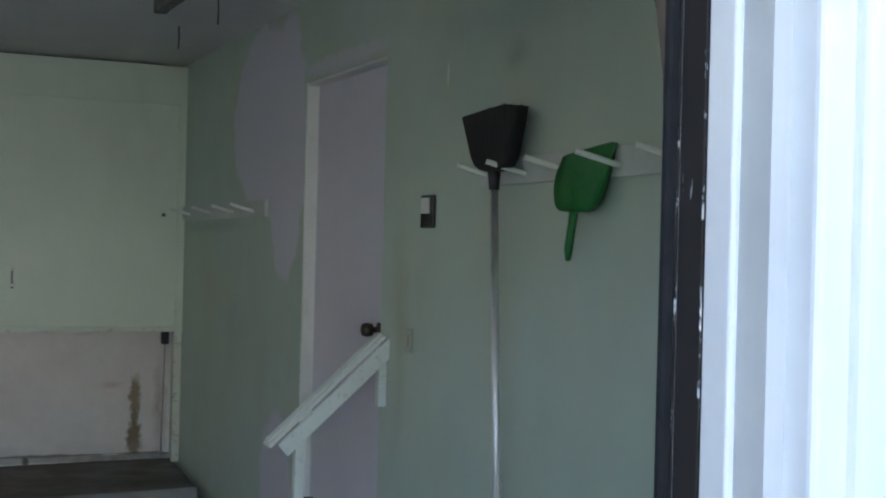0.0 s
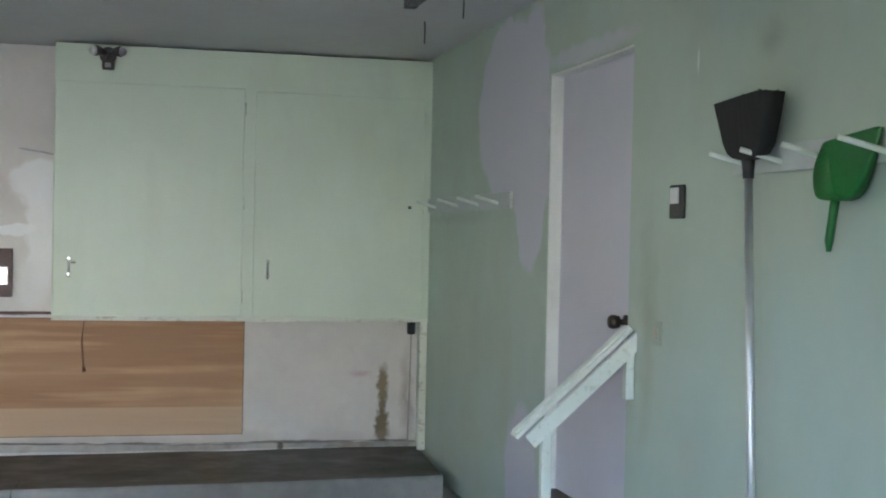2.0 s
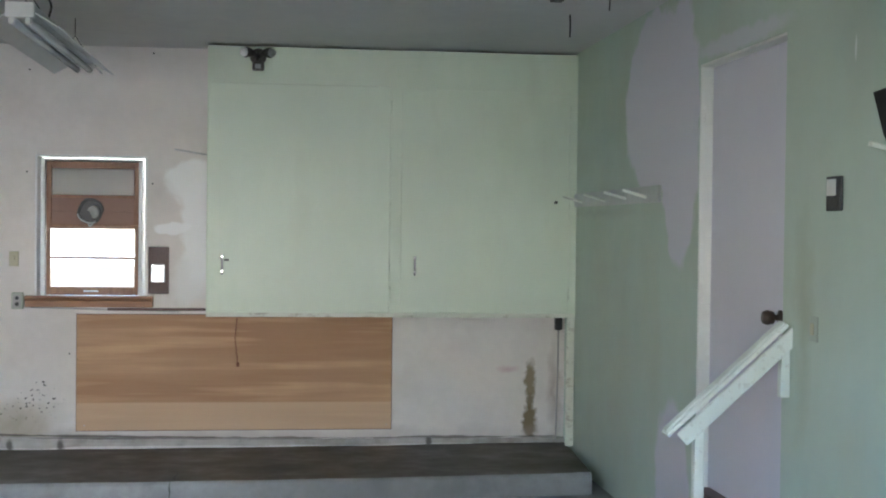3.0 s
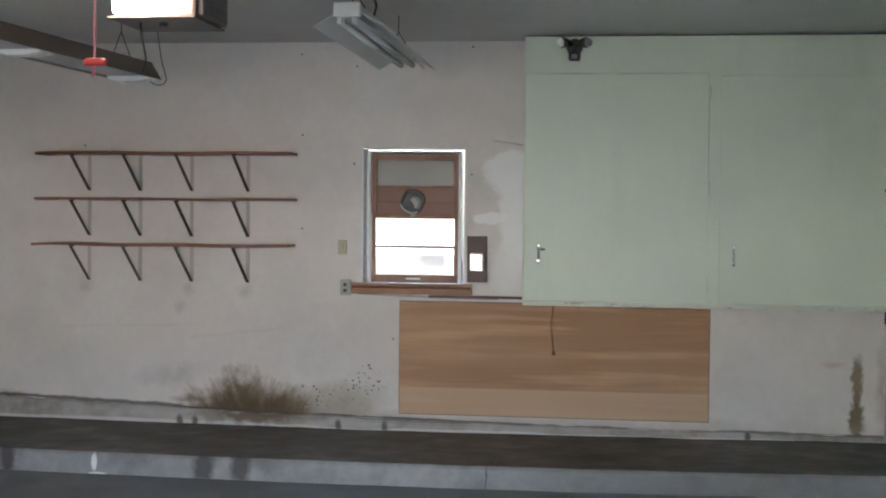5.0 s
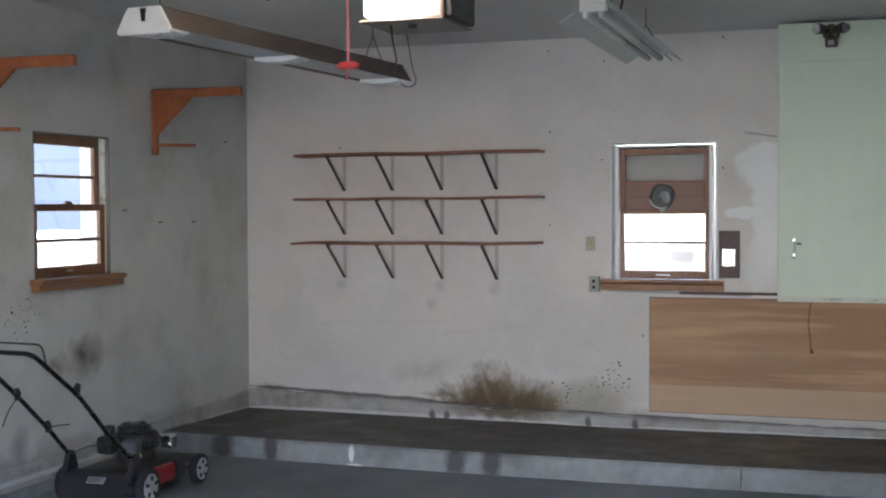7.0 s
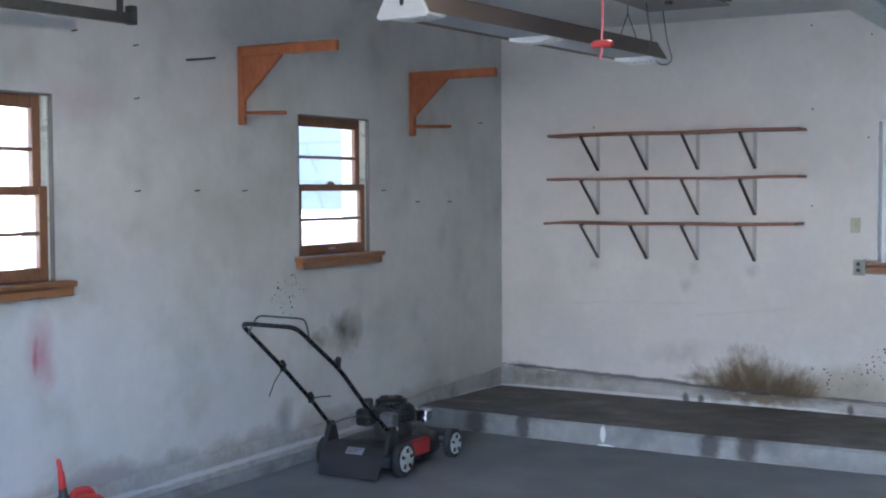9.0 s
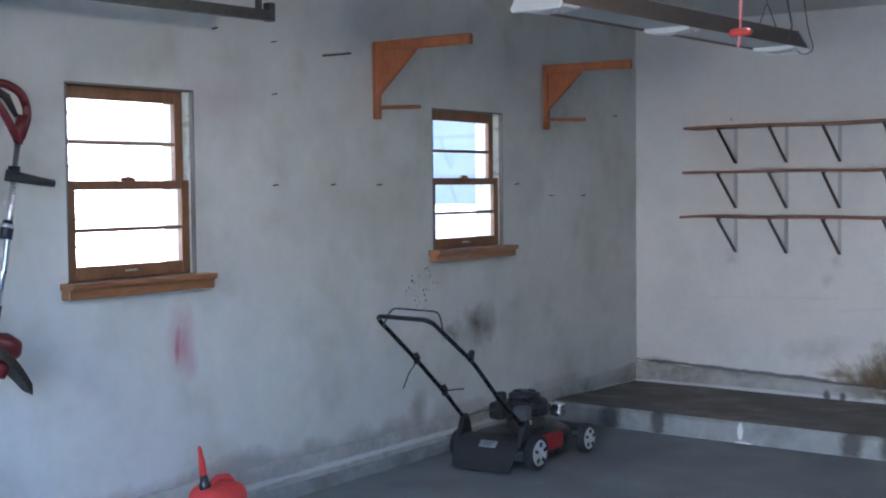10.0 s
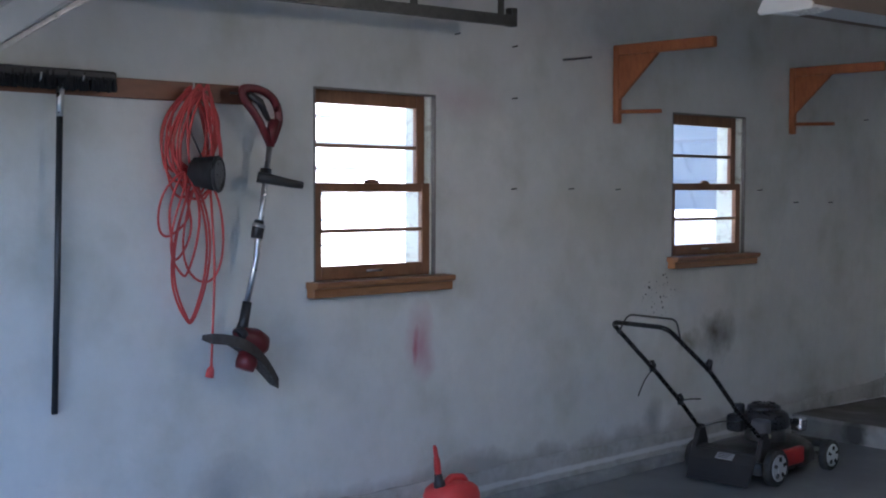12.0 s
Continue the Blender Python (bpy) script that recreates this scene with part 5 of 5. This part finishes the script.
def trimmer():
    t = thing("string_trimmer", "red and black electric string trimmer hung on the wall", "string trimmer")
    x = XL + 0.10

    def P(px, pz, dx=0.0):
        return Vector((x + dx, px, pz))
    part("shaft", pipe([P(3.262, 1.80), P(3.215, 1.50), P(3.185, 1.30), P(3.135, 1.12)], 0.0125, 12), m_steel, t, "silver tube shaft")
    part("lower_sleeve", pipe([P(3.142, 1.14), P(3.125, 1.06), P(3.112, 1.02)], [0.020, 0.021, 0.026], 12), m_black, t)
    part("coupling", pipe([P(3.205, 1.475), P(3.20, 1.455), P(3.198, 1.44), P(3.19, 1.40)], [0.020, 0.022, 0.026, 0.025], 12), m_black, t, "black coupling collar")
    part("clip", pipe([P(3.204, 1.458), P(3.2, 1.444)], 0.0275, 12), m_steel, t)
    part("grip_neck", pipe([P(3.262, 1.78), P(3.27, 1.84), P(3.285, 1.89)], [0.017, 0.022, 0.026], 12), m_redgrip, t, "dark red housing")
    loop = bend([P(3.272, 1.80), P(3.315, 1.90), P(3.285, 1.985), P(3.20, 2.02), P(3.115, 2.015), P(3.13, 1.97), P(3.20, 1.90), P(3.262, 1.79)], 0.05, 5)
    part("rear_handle", pipe(loop, 0.0175, 10), m_redgrip, t, "dark red loop handle")
    part("trigger", pipe([P(3.15, 1.995), P(3.21, 1.965), P(3.255, 1.89)], [0.016, 0.017, 0.010], 10), m_black, t)
    bm = bmesh.new()
    tube(bm, [P(3.195, 1.655, 0.0), P(3.24, 1.645, 0.03), P(3.32, 1.628, 0.06), P(3.372, 1.620, 0.075)], [0.024, 0.022, 0.018, 0.016], 10)
    part("side_handle", bm, m_black, t, "black auxiliary handle")
    part("side_clamp", pipe([P(3.24, 1.69), P(3.235, 1.63)], 0.024, 12), m_black, t)
    # motor head and guard
    part("motor", pipe([P(3.10, 1.03), P(3.115, 1.00), P(3.16, 0.975), P(3.20, 0.95), P(3.215, 0.93)], [0.03, 0.045, 0.06, 0.058, 0.035], 16), m_redgrip, t, "dark red motor housing")
    part("elbow", pipe([P(3.085, 1.00, 0.015), P(3.115, 1.015, 0.015)], [0.032, 0.028], 12), m_black, t)
    bm = bmesh.new()
    rows = []
    n = 14
    for i in range(n + 1):
        a = i / n
        yy = 2.94 + 0.335 * a
        zz = 1.015 - 0.165 * a - 0.05 * a * a + 0.045 * math.sin(math.pi * a)
        half = 0.065 * math.sin(math.pi * (0.12 + 0.80 * a)) + 0.02
        rows.append([bm.verts.new(v) for v in ((x - half * 0.6, yy, zz), (x + half, yy, zz + 0.012), (x + half + 0.006, yy - 0.006, zz - 0.03), (x - half * 0.6, yy - 0.004, zz - 0.02))])
    for a, b in zip(rows, rows[1:]):
        for k in range(4):
            bm.faces.new((a[k], a[(k + 1) % 4], b[(k + 1) % 4], b[k]))
    bm.faces.new(rows[0])
    bm.faces.new(list(reversed(rows[-1])))
    part("guard", bm, m_dirtyguard, t, "curved dirty grey guard")
    part("spool", pipe([P(3.125, 0.93, 0.03), P(3.11, 0.89, 0.035), P(3.10, 0.865, 0.035)], [0.04, 0.046, 0.038], 16), m_redgrip, t, "dark red line spool")


m_redgrip = plastic("dark_red_plastic", (0.12, 0.010, 0.012), 0.4, 0.3)
m_dirtyguard = plastic("dirty_grey_plastic", (0.04, 0.032, 0.026), 0.7, 0.4)
trimmer()


# ---- on the floor ----
def fuel_can():
    c = thing("fuel_can", "red plastic fuel can with a spout", "fuel can", "", (-4.15, 4.115, 0.0))
    bm = bmesh.new()
    prof = [(0.0, 0.118), (0.012, 0.128), (0.09, 0.130), (0.094, 0.126), (0.104, 0.126), (0.108, 0.130), (0.215, 0.127), (0.245, 0.118), (0.264, 0.095), (0.272, 0.05)]
    rings = []
    n = 28
    for z, r in prof:
        ring = []
        for k in range(n):
            a = 2 * math.pi * k / n
            s, co = math.sin(a), math.cos(a)
            q = 1.0 / max((abs(co) ** 3.2 + abs(s) ** 3.2) ** (1 / 3.2), 1e-6)
            ring.append(bm.verts.new((r * 0.8 * q * co, r * q * s, z)))
        rings.append(ring)
    for a, b in zip(rings, rings[1:]):
        for k in range(n):
            f = bm.faces.new((a[k], a[(k + 1) % n], b[(k + 1) % n], b[k]))
            f.smooth = True
    bm.faces.new(list(reversed(rings[0])))
    bm.faces.new(rings[-1])
    part("body", bm, m_canred, c, "red moulded plastic body")
    part("handle", pipe(bend([(0.0, 0.10, 0.235), (0.0, 0.075, 0.287), (0.0, -0.01, 0.296), (0.0, -0.045, 0.262)], 0.03), 0.016, 10), m_canred, c)
    part("collar", pipe([(0, -0.075, 0.255), (0, -0.080, 0.285), (0, -0.082, 0.29), (0, -0.087, 0.325)], [0.028, 0.026, 0.020, 0.017], 14), m_black, c, "black screw collar")
    part("spout", pipe([(0, -0.086, 0.315), (0, -0.092, 0.36), (0, -0.096, 0.395), (0, -0.098, 0.40), (0, -0.106, 0.44), (0, -0.110, 0.455)], [0.017, 0.016, 0.014, 0.011, 0.010, 0.006], 12), m_red, c, "red pouring spout")


m_canred = plastic("can_red", (0.60, 0.045, 0.04), 0.5, 0.3)
fuel_can()


def mower_wheel(parent, x, y, r, side):
    bm = bmesh.new()
    tube(bm, [(x - side * 0.024, y, r), (x - side * 0.02, y, r), (x + side * 0.018, y, r), (x + side * 0.022, y, r)], [r - 0.010, r, r, r - 0.010], 28)
    w = part("wheel", bm, m_tyre, parent, "black ribbed tyre")
    part("rim", pipe([(x + side * 0.0205, y, r), (x + side * 0.026, y, r)], [r * 0.74, r * 0.70], 24), m_rim, w, "pale grey plastic rim")
    for k in range(5):
        a = 2 * math.pi * k / 5 + 0.3
        p0 = (x + side * 0.0265, y + math.cos(a) * r * 0.36, r + math.sin(a) * r * 0.36)
        p1 = (x + side * 0.0265, y + math.cos(a) * r * 0.60, r + math.sin(a) * r * 0.60)
        part("rim_gap", pipe([p0, p1], r * 0.10, 6), m_tyre, w, "dark gap between spokes")
    part("hub", pipe([(x + side * 0.025, y, r), (x + side * 0.032, y, r)], r * 0.22, 12), m_rim, w)


def lawn_mower():
    m = thing("lawn_mower", "black and red push lawn mower with folded-back flap", "lawn mower")
    cx = -3.965
    bm = bmesh.new()
    out = [(-0.20, 6.08), (0.20, 6.08), (0.225, 6.2), (0.225, 6.52), (0.17, 6.72), (0.08, 6.80), (-0.08, 6.80), (-0.17, 6.72), (-0.225, 6.52), (-0.225, 6.2)]
    prev = None
    n = len(out)
    for z, k in ((0.055, 1.0), (0.10, 1.0), (0.150, 0.94), (0.178, 0.78), (0.184, 0.5)):
        ring = [bm.verts.new((cx + u * k, 6.43 + (v - 6.43) * k, z)) for u, v in out]
        if prev:
            for i in range(n):
                bm.faces.new((prev[i], prev[(i + 1) % n], ring[(i + 1) % n], ring[i])).smooth = True
        prev = ring
    bm.faces.new(prev)
    part("deck", bm, m_deckblack, m, "black pressed-steel deck")
    part("side_plate", one((cx + 0.205, 6.26, 0.08), (cx + 0.245, 6.48, 0.175), 0.014, 3), m_mowred, m, "red side panel")
    bm = bmesh.new()
    rows = []
    for y, z, lf in ((6.12, 0.175, 0.215), (6.05, 0.165, 0.21), (6.00, 0.12, 0.20), (5.96, 0.06, 0.185), (5.935, 0.015, 0.172)):
        rows.append([bm.verts.new(v) for v in ((cx - lf, y, z), (cx + 0.215, y, z), (cx + 0.215, y + 0.012, z + 0.006), (cx - lf, y + 0.012, z + 0.006))])
    for a, b in zip(rows, rows[1:]):
        for k in range(4):
            bm.faces.new((a[k], a[(k + 1) % 4], b[(k + 1) % 4], b[k]))
    bm.faces.new(rows[0])
    bm.faces.new(list(reversed(rows[-1])))
    fl = part("rear_flap", bm, m_black, m, "black rubber rear flap")
    lm = Matrix.Translation((cx + 0.02, 6.0215, 0.1462)) @ Matrix.Rotation(radians(-48), 4, "X")
    part("sticker", one((-0.055, -0.003, -0.022), (0.055, 0.0, 0.022), 0, 1, lm), m_greybulb, fl, "grey warning sticker with unreadable print")
    for k in range(3):
        part("print_bar", one((-0.045, -0.0036, 0.010 - k * 0.011), (0.04 - 0.012 * k, -0.0031, 0.014 - k * 0.011), 0, 1, lm), m_darksteel, fl)
    # engine
    part("crankcase", pipe([(cx, 6.46, 0.15), (cx, 6.46, 0.215), (cx, 6.46, 0.27)], [0.12, 0.115, 0.10], 20), m_darksteel, m)
    bm = bmesh.new()
    prev = None
    for z, k in ((0.245, 0.86), (0.262, 1.0), (0.312, 1.0), (0.338, 0.90), (0.352, 0.70)):
        ring = []
        for q in range(24):
            a = 2 * math.pi * q / 24
            r = 1.0 + 0.12 * math.cos(2 * a + 0.6) + 0.05 * math.cos(3 * a)
            ring.append(bm.verts.new((cx - 0.005 + 0.125 * k * r * math.cos(a), 6.475 + 0.145 * k * r * math.sin(a), z)))
        if prev:
            for q in range(24):
                bm.faces.new((prev[q], prev[(q + 1) % 24], ring[(q + 1) % 24], ring[q])).smooth = True
        else:
            bm.faces.new(list(reversed(ring)))
        prev = ring
    bm.faces.new(prev)
    part("engine_shroud", bm, m_deckblack, m, "black rounded engine shroud")
    st = part("starter", pipe([(cx - 0.01, 6.46, 0.345), (cx - 0.01, 6.46, 0.372), (cx - 0.01, 6.46, 0.384), (cx - 0.01, 6.46, 0.388)], [0.098, 0.094, 0.07, 0.03], 24), m_deckblack, m, "black recoil starter dome")
    for q in range(12):
        a = 2 * math.pi * q / 12
        part("rib", pipe([(cx - 0.01 + 0.035 * math.cos(a), 6.46 + 0.035 * math.sin(a), 0.3885), (cx - 0.01 + 0.068 * math.cos(a), 6.46 + 0.068 * math.sin(a), 0.386)], 0.004, 6), m_black, st)
    part("fuel_cap", pipe([(cx - 0.09, 6.33, 0.335), (cx - 0.09, 6.33, 0.382), (cx - 0.09, 6.33, 0.39)], [0.032, 0.032, 0.024], 14), m_black, m)
    part("tank", one((cx - 0.135, 6.25, 0.235), (cx - 0.03, 6.345, 0.338), 0.025, 3), m_deckblack, m)
    part("air_filter", one((cx + 0.02, 6.27, 0.235), (cx + 0.115, 6.345, 0.322), 0.018, 3), m_greyplastic, m, "grey air filter box")
    part("muffler", one((cx + 0.07, 6.60, 0.222), (cx + 0.148, 6.672, 0.300), 0.012, 2), m_polished, m, "shiny muffler guard")
    for q in range(4):
        part("slot", one((cx + 0.1475, 6.612 + 0.015 * q, 0.235), (cx + 0.1492, 6.618 + 0.015 * q, 0.288)), m_black, m)
    part("primer_cap", pipe([(cx + 0.115, 6.30, 0.235), (cx + 0.13, 6.30, 0.235)], 0.012, 10), m_oldplate, m)
    # wheels
    for x, y, r, s in ((cx + 0.255, 6.155, 0.100, 1), (cx + 0.25, 6.735, 0.088, 1), (cx - 0.255, 6.155, 0.094, -1), (cx - 0.25, 6.735, 0.088, -1)):
        mower_wheel(m, x, y, r, s)
    for y in (6.155, 6.735):
        part("axle", pipe([(cx - 0.235, y, 0.09), (cx + 0.235, y, 0.09)], 0.008, 8), m_darksteel, m)
    part("front_bar", one((cx - 0.2, 6.74, 0.12), (cx + 0.21, 6.80, 0.165), 0.012), m_darksteel, m)
    # handle
    lx, rx = cx - 0.205, cx + 0.205
    pts = [(lx, 6.13, 0.24), (lx, 5.93, 0.425), (lx + 0.005, 5.66, 0.64), (lx + 0.005, 5.29, 0.922), (rx - 0.005, 5.225, 0.925), (rx, 5.60, 0.67), (rx, 5.86, 0.43), (rx, 6.10, 0.25)]
    part("handle", pipe(bend(pts, 0.06, 5), 0.0125, 10), m_handleblack, m, "black tubular handle")
    part("bail_bar", pipe(bend([(lx + 0.02, 5.33, 0.86), (lx + 0.03, 5.40, 0.955), (rx - 0.03, 5.34, 0.957), (rx - 0.015, 5.36, 0.83)], 0.04, 4), 0.005, 8), m_darksteel, m, "thin wire bail")
    for x, y, z, s in ((lx, 5.92, 0.43, -1), (rx, 5.58, 0.69, 1), (lx, 5.66, 0.64, -1)):
        part("knob", pipe([(x, y, z - 0.014), (x, y, z + 0.02), (x + s * 0.01, y, z + 0.045)], [0.016, 0.02, 0.014], 10), m_black, m, "black wing knob")
    part("cable_guide", pipe([(lx, 5.92, 0.44), (lx + 0.07, 5.93, 0.455), (lx + 0.12, 5.94, 0.46)], 0.004, 6), m_darksteel, m)
    part("cable", pipe(bend([(lx, 5.66, 0.64), (lx - 0.012, 5.60, 0.58), (lx - 0.02, 5.56, 0.50)], 0.03), 0.0035, 6), m_darksteel, m)
    part("cable", pipe(bend([(lx + 0.02, 6.10, 0.27), (cx - 0.1, 6.16, 0.31), (cx - 0.02, 6.25, 0.30)], 0.06), 0.004, 6), m_darksteel, m)
    for x, s in ((lx, -1), (rx, 1)):
        part("handle_bracket", prism(bmesh.new(), [(6.04, 0.14), (6.17, 0.10), (6.17, 0.20), (6.135, 0.285), (6.095, 0.285)], "x", x - 0.016, x + 0.016, 0.004), m_black, m, "black plastic bracket")


m_mowred = plastic("mower_red", (0.38, 0.02, 0.02), 0.4, 0.3)
m_tyre = plastic("black_tyre", (0.02, 0.02, 0.021), 0.65)
m_rim = plastic("pale_rim", (0.50, 0.51, 0.52), 0.4)
m_deckblack = plastic("deck_black", (0.016, 0.016, 0.018), 0.3, 0.3)
m_greyplastic = plastic("grey_plastic", (0.10, 0.10, 0.11), 0.4)
m_handleblack = plastic("gloss_black_enamel", (0.012, 0.012, 0.013), 0.25, 0.1)
lawn_mower()


# ---- seen through the windows, and unseen surroundings added for the light ----
def neighbour_house():
    h = thing("neighbour_house", "white clapboard house beyond the side windows", "house")
    part("wall", one((-14.0, -4.0, -0.13), (-9.0, 9.5, 4.8)), m_siding, h)
    for k in range(20):
        part("clapboard", prism(bmesh.new(), [(-8.999, 0.2 + k * 0.23), (-8.965, 0.2 + k * 0.23), (-8.999, 0.425 + k * 0.23)], "y", -4.0, 9.5), m_siding, h)
    part("roof", prism(bmesh.new(), [(-8.5, 4.75), (-11.5, 7.0), (-14.5, 4.75), (-14.5, 4.6), (-8.5, 4.6)], "y", -4.4, 9.9), m_roof, h, "grey shingle roof")


m_roof = paint("roof_grey", (0.16, 0.16, 0.17), 0.9)
neighbour_house()


def parked_car(m, col, label):
    c = thing("parked_car", label, "car", "cars seen through the windows")
    prof = [(-2.1, 0.3), (-2.15, 0.7), (-1.3, 0.92), (-0.6, 1.42), (0.9, 1.45), (1.7, 0.98), (2.1, 0.9), (2.15, 0.35)]
    part("body", prism(bmesh.new(), prof, "y", -0.85, 0.85, 0.06), col, c)
    part("glazing", prism(bmesh.new(), [(-1.12, 0.96), (-0.55, 1.36), (0.85, 1.38), (1.45, 1.0)], "y", -0.865, 0.865), m_greybulb, c, "grey side windows")
    for x in (-1.35, 1.35):
        for y in (-0.80, 0.80):
            w = part("wheel", pipe([(x, y - 0.1, 0.32), (x, y + 0.1, 0.32)], 0.32, 20), m_tyre, c)
    c.matrix_world = m
    return c


parked_car(pose(-11.0, 15.2, -0.13, 0, 0, 62), m_siding, "white car parked beyond the side window")
parked_car(pose(-1.75, 11.6, -0.13, 0, 0, 8), paint("pale_blue_paint", (0.55, 0.62, 0.68), 0.3), "pale blue car parked behind the garage")


m_leaf = Mat("leaf_green", (0.06, 0.11, 0.03), 0.6).vary(3, (0.10, 0.15, 0.04), 0.6).done()


def far_house(x0, x1, y0, y1, h, mat, label):
    """A plain house with a gable roof and windows in the long face towards the garage."""
    f = thing("house", label, "house", "houses round the garage")
    part("wall", one((x0, y0, -0.13), (x1, y1, h)), mat, f)
    ym = (y0 + y1) / 2
    part("roof", prism(bmesh.new(), [(y0 - 0.4, h), (ym, h + 2.0), (y1 + 0.4, h), (y1 + 0.4, h - 0.12), (y0 - 0.4, h - 0.12)], "x", x0 - 0.4, x1 + 0.4), m_roof, f, "grey shingle roof")
    near = y1 if y1 < 0 else y0
    s = 1 if y1 < 0 else -1
    n = int((x1 - x0) / 3)
    for k in range(n):
        x = x0 + (k + 0.5) * (x1 - x0) / n
        w = part("window", one((x - 0.5, min(near, near + s * 0.03), 1.0), (x + 0.5, max(near, near + s * 0.03), 2.2), 0.01), m_white, f)
        part("pane", one((x - 0.42, min(near + s * 0.0301, near + s * 0.036), 1.08), (x + 0.42, max(near + s * 0.0301, near + s * 0.036), 2.12)), m_greyplastic, w, "dark glazing")
    return f


m_creamsiding = paint("cream_siding", (0.74, 0.72, 0.68), 0.6, 0.15, 0.85)
m_greysiding = paint("grey_siding", (0.25, 0.25, 0.26), 0.6)
# Invented backdrop that gives the side window its hazy grey view.
far_house(-28, -12.5, 22, 30, 5.4, m_greysiding, "grey house added beyond the side window for its hazy tone")
# Row out of view, added to throw warm sunlight back onto the rear wall.
for k, x in enumerate((-36, -20.5, -5, 10.5, 26)):
    far_house(x, x + 14.6, -30, -22.5, 5.0 + 0.3 * (k % 2), m_creamsiding, "unseen cream house added to bounce sun into the garage")
# Pale ground out of view, laid close to bounce sun up the rear wall.
solid("street", one((-120, -20, -0.2), (120, -5.5, -0.03)), m_pave, "unseen pale concrete street added to bounce sun into the garage", "road", kind="structure")

# Unseen hedges, added to hold back light from both sides of the opening.
def hedge(x, y0, y1, h, label):
    g = thing("hedge", label, "hedge", "hedges beside the driveway")
    part("core", one((x - 0.3, y0, -0.13), (x + 0.3, y1, h), 0.1, 2), m_leaf, g)
    rnd = random.Random(5)
    vs, fs = [], []
    for k in range(3500):
        y, z = rnd.uniform(y0 - 0.1, y1 + 0.1), rnd.uniform(-0.1, h + 0.15)
        q = Vector((x + rnd.choice((-0.35, 0.35, 0.0)) + rnd.uniform(-0.1, 0.1), y, z if rnd.random() < 0.7 else h + 0.05))
        u = Vector((rnd.uniform(-1, 1), rnd.uniform(-1, 1), rnd.uniform(-1, 1))).normalized() * 0.06
        w = u.orthogonal().normalized() * 0.04
        i = len(vs)
        vs += [tuple(q - u), tuple(q + w), tuple(q + u), tuple(q - w)]
        fs.append((i, i + 1, i + 2, i + 3))
    me = bpy.data.meshes.new("leaves")
    me.from_pydata(vs, [], fs)
    me.materials.append(m_leaf)
    ob = new("leaves", me)
    ob.parent = g
    tagged(ob, "small green leaves", kind="stuff")


# House beyond the door, out of view, sized to shade the driveway.
def shade_house():
    h = thing("shade_house", "unseen pale two-storey house beside the garage, added to shade the driveway", "house")
    part("wall", one((2.36, 1.0, -0.13), (12.0, 10.0, 5.6)), m_creamsiding, h)
    part("roof", prism(bmesh.new(), [(0.6, 5.6), (5.5, 7.8), (10.4, 5.6), (10.4, 5.45), (0.6, 5.45)], "x", 2.2, 12.4), m_roof, h, "grey shingle roof")


shade_house()
hedge(-6.2, -6.0, 0.4, 2.1, "tall unseen green hedge added to cut light from the left")
hedge(3.0, -6.0, 0.2, 2.0, "unseen green hedge added to cut light from the right")

# Unseen garage roof; rear eave stretched to keep sun off the back window
roof = thing("garage_roof", "unseen low shingled roof, rear eave lengthened to block sun", "roof", kind="structure")
part("slab", prism(bmesh.new(), [(0.45, 2.93), (5.1, 4.1), (11.3, 2.93), (11.3, 2.90), (0.45, 2.90)], "x", XL - 0.5, XR + 0.21), m_roof, roof)
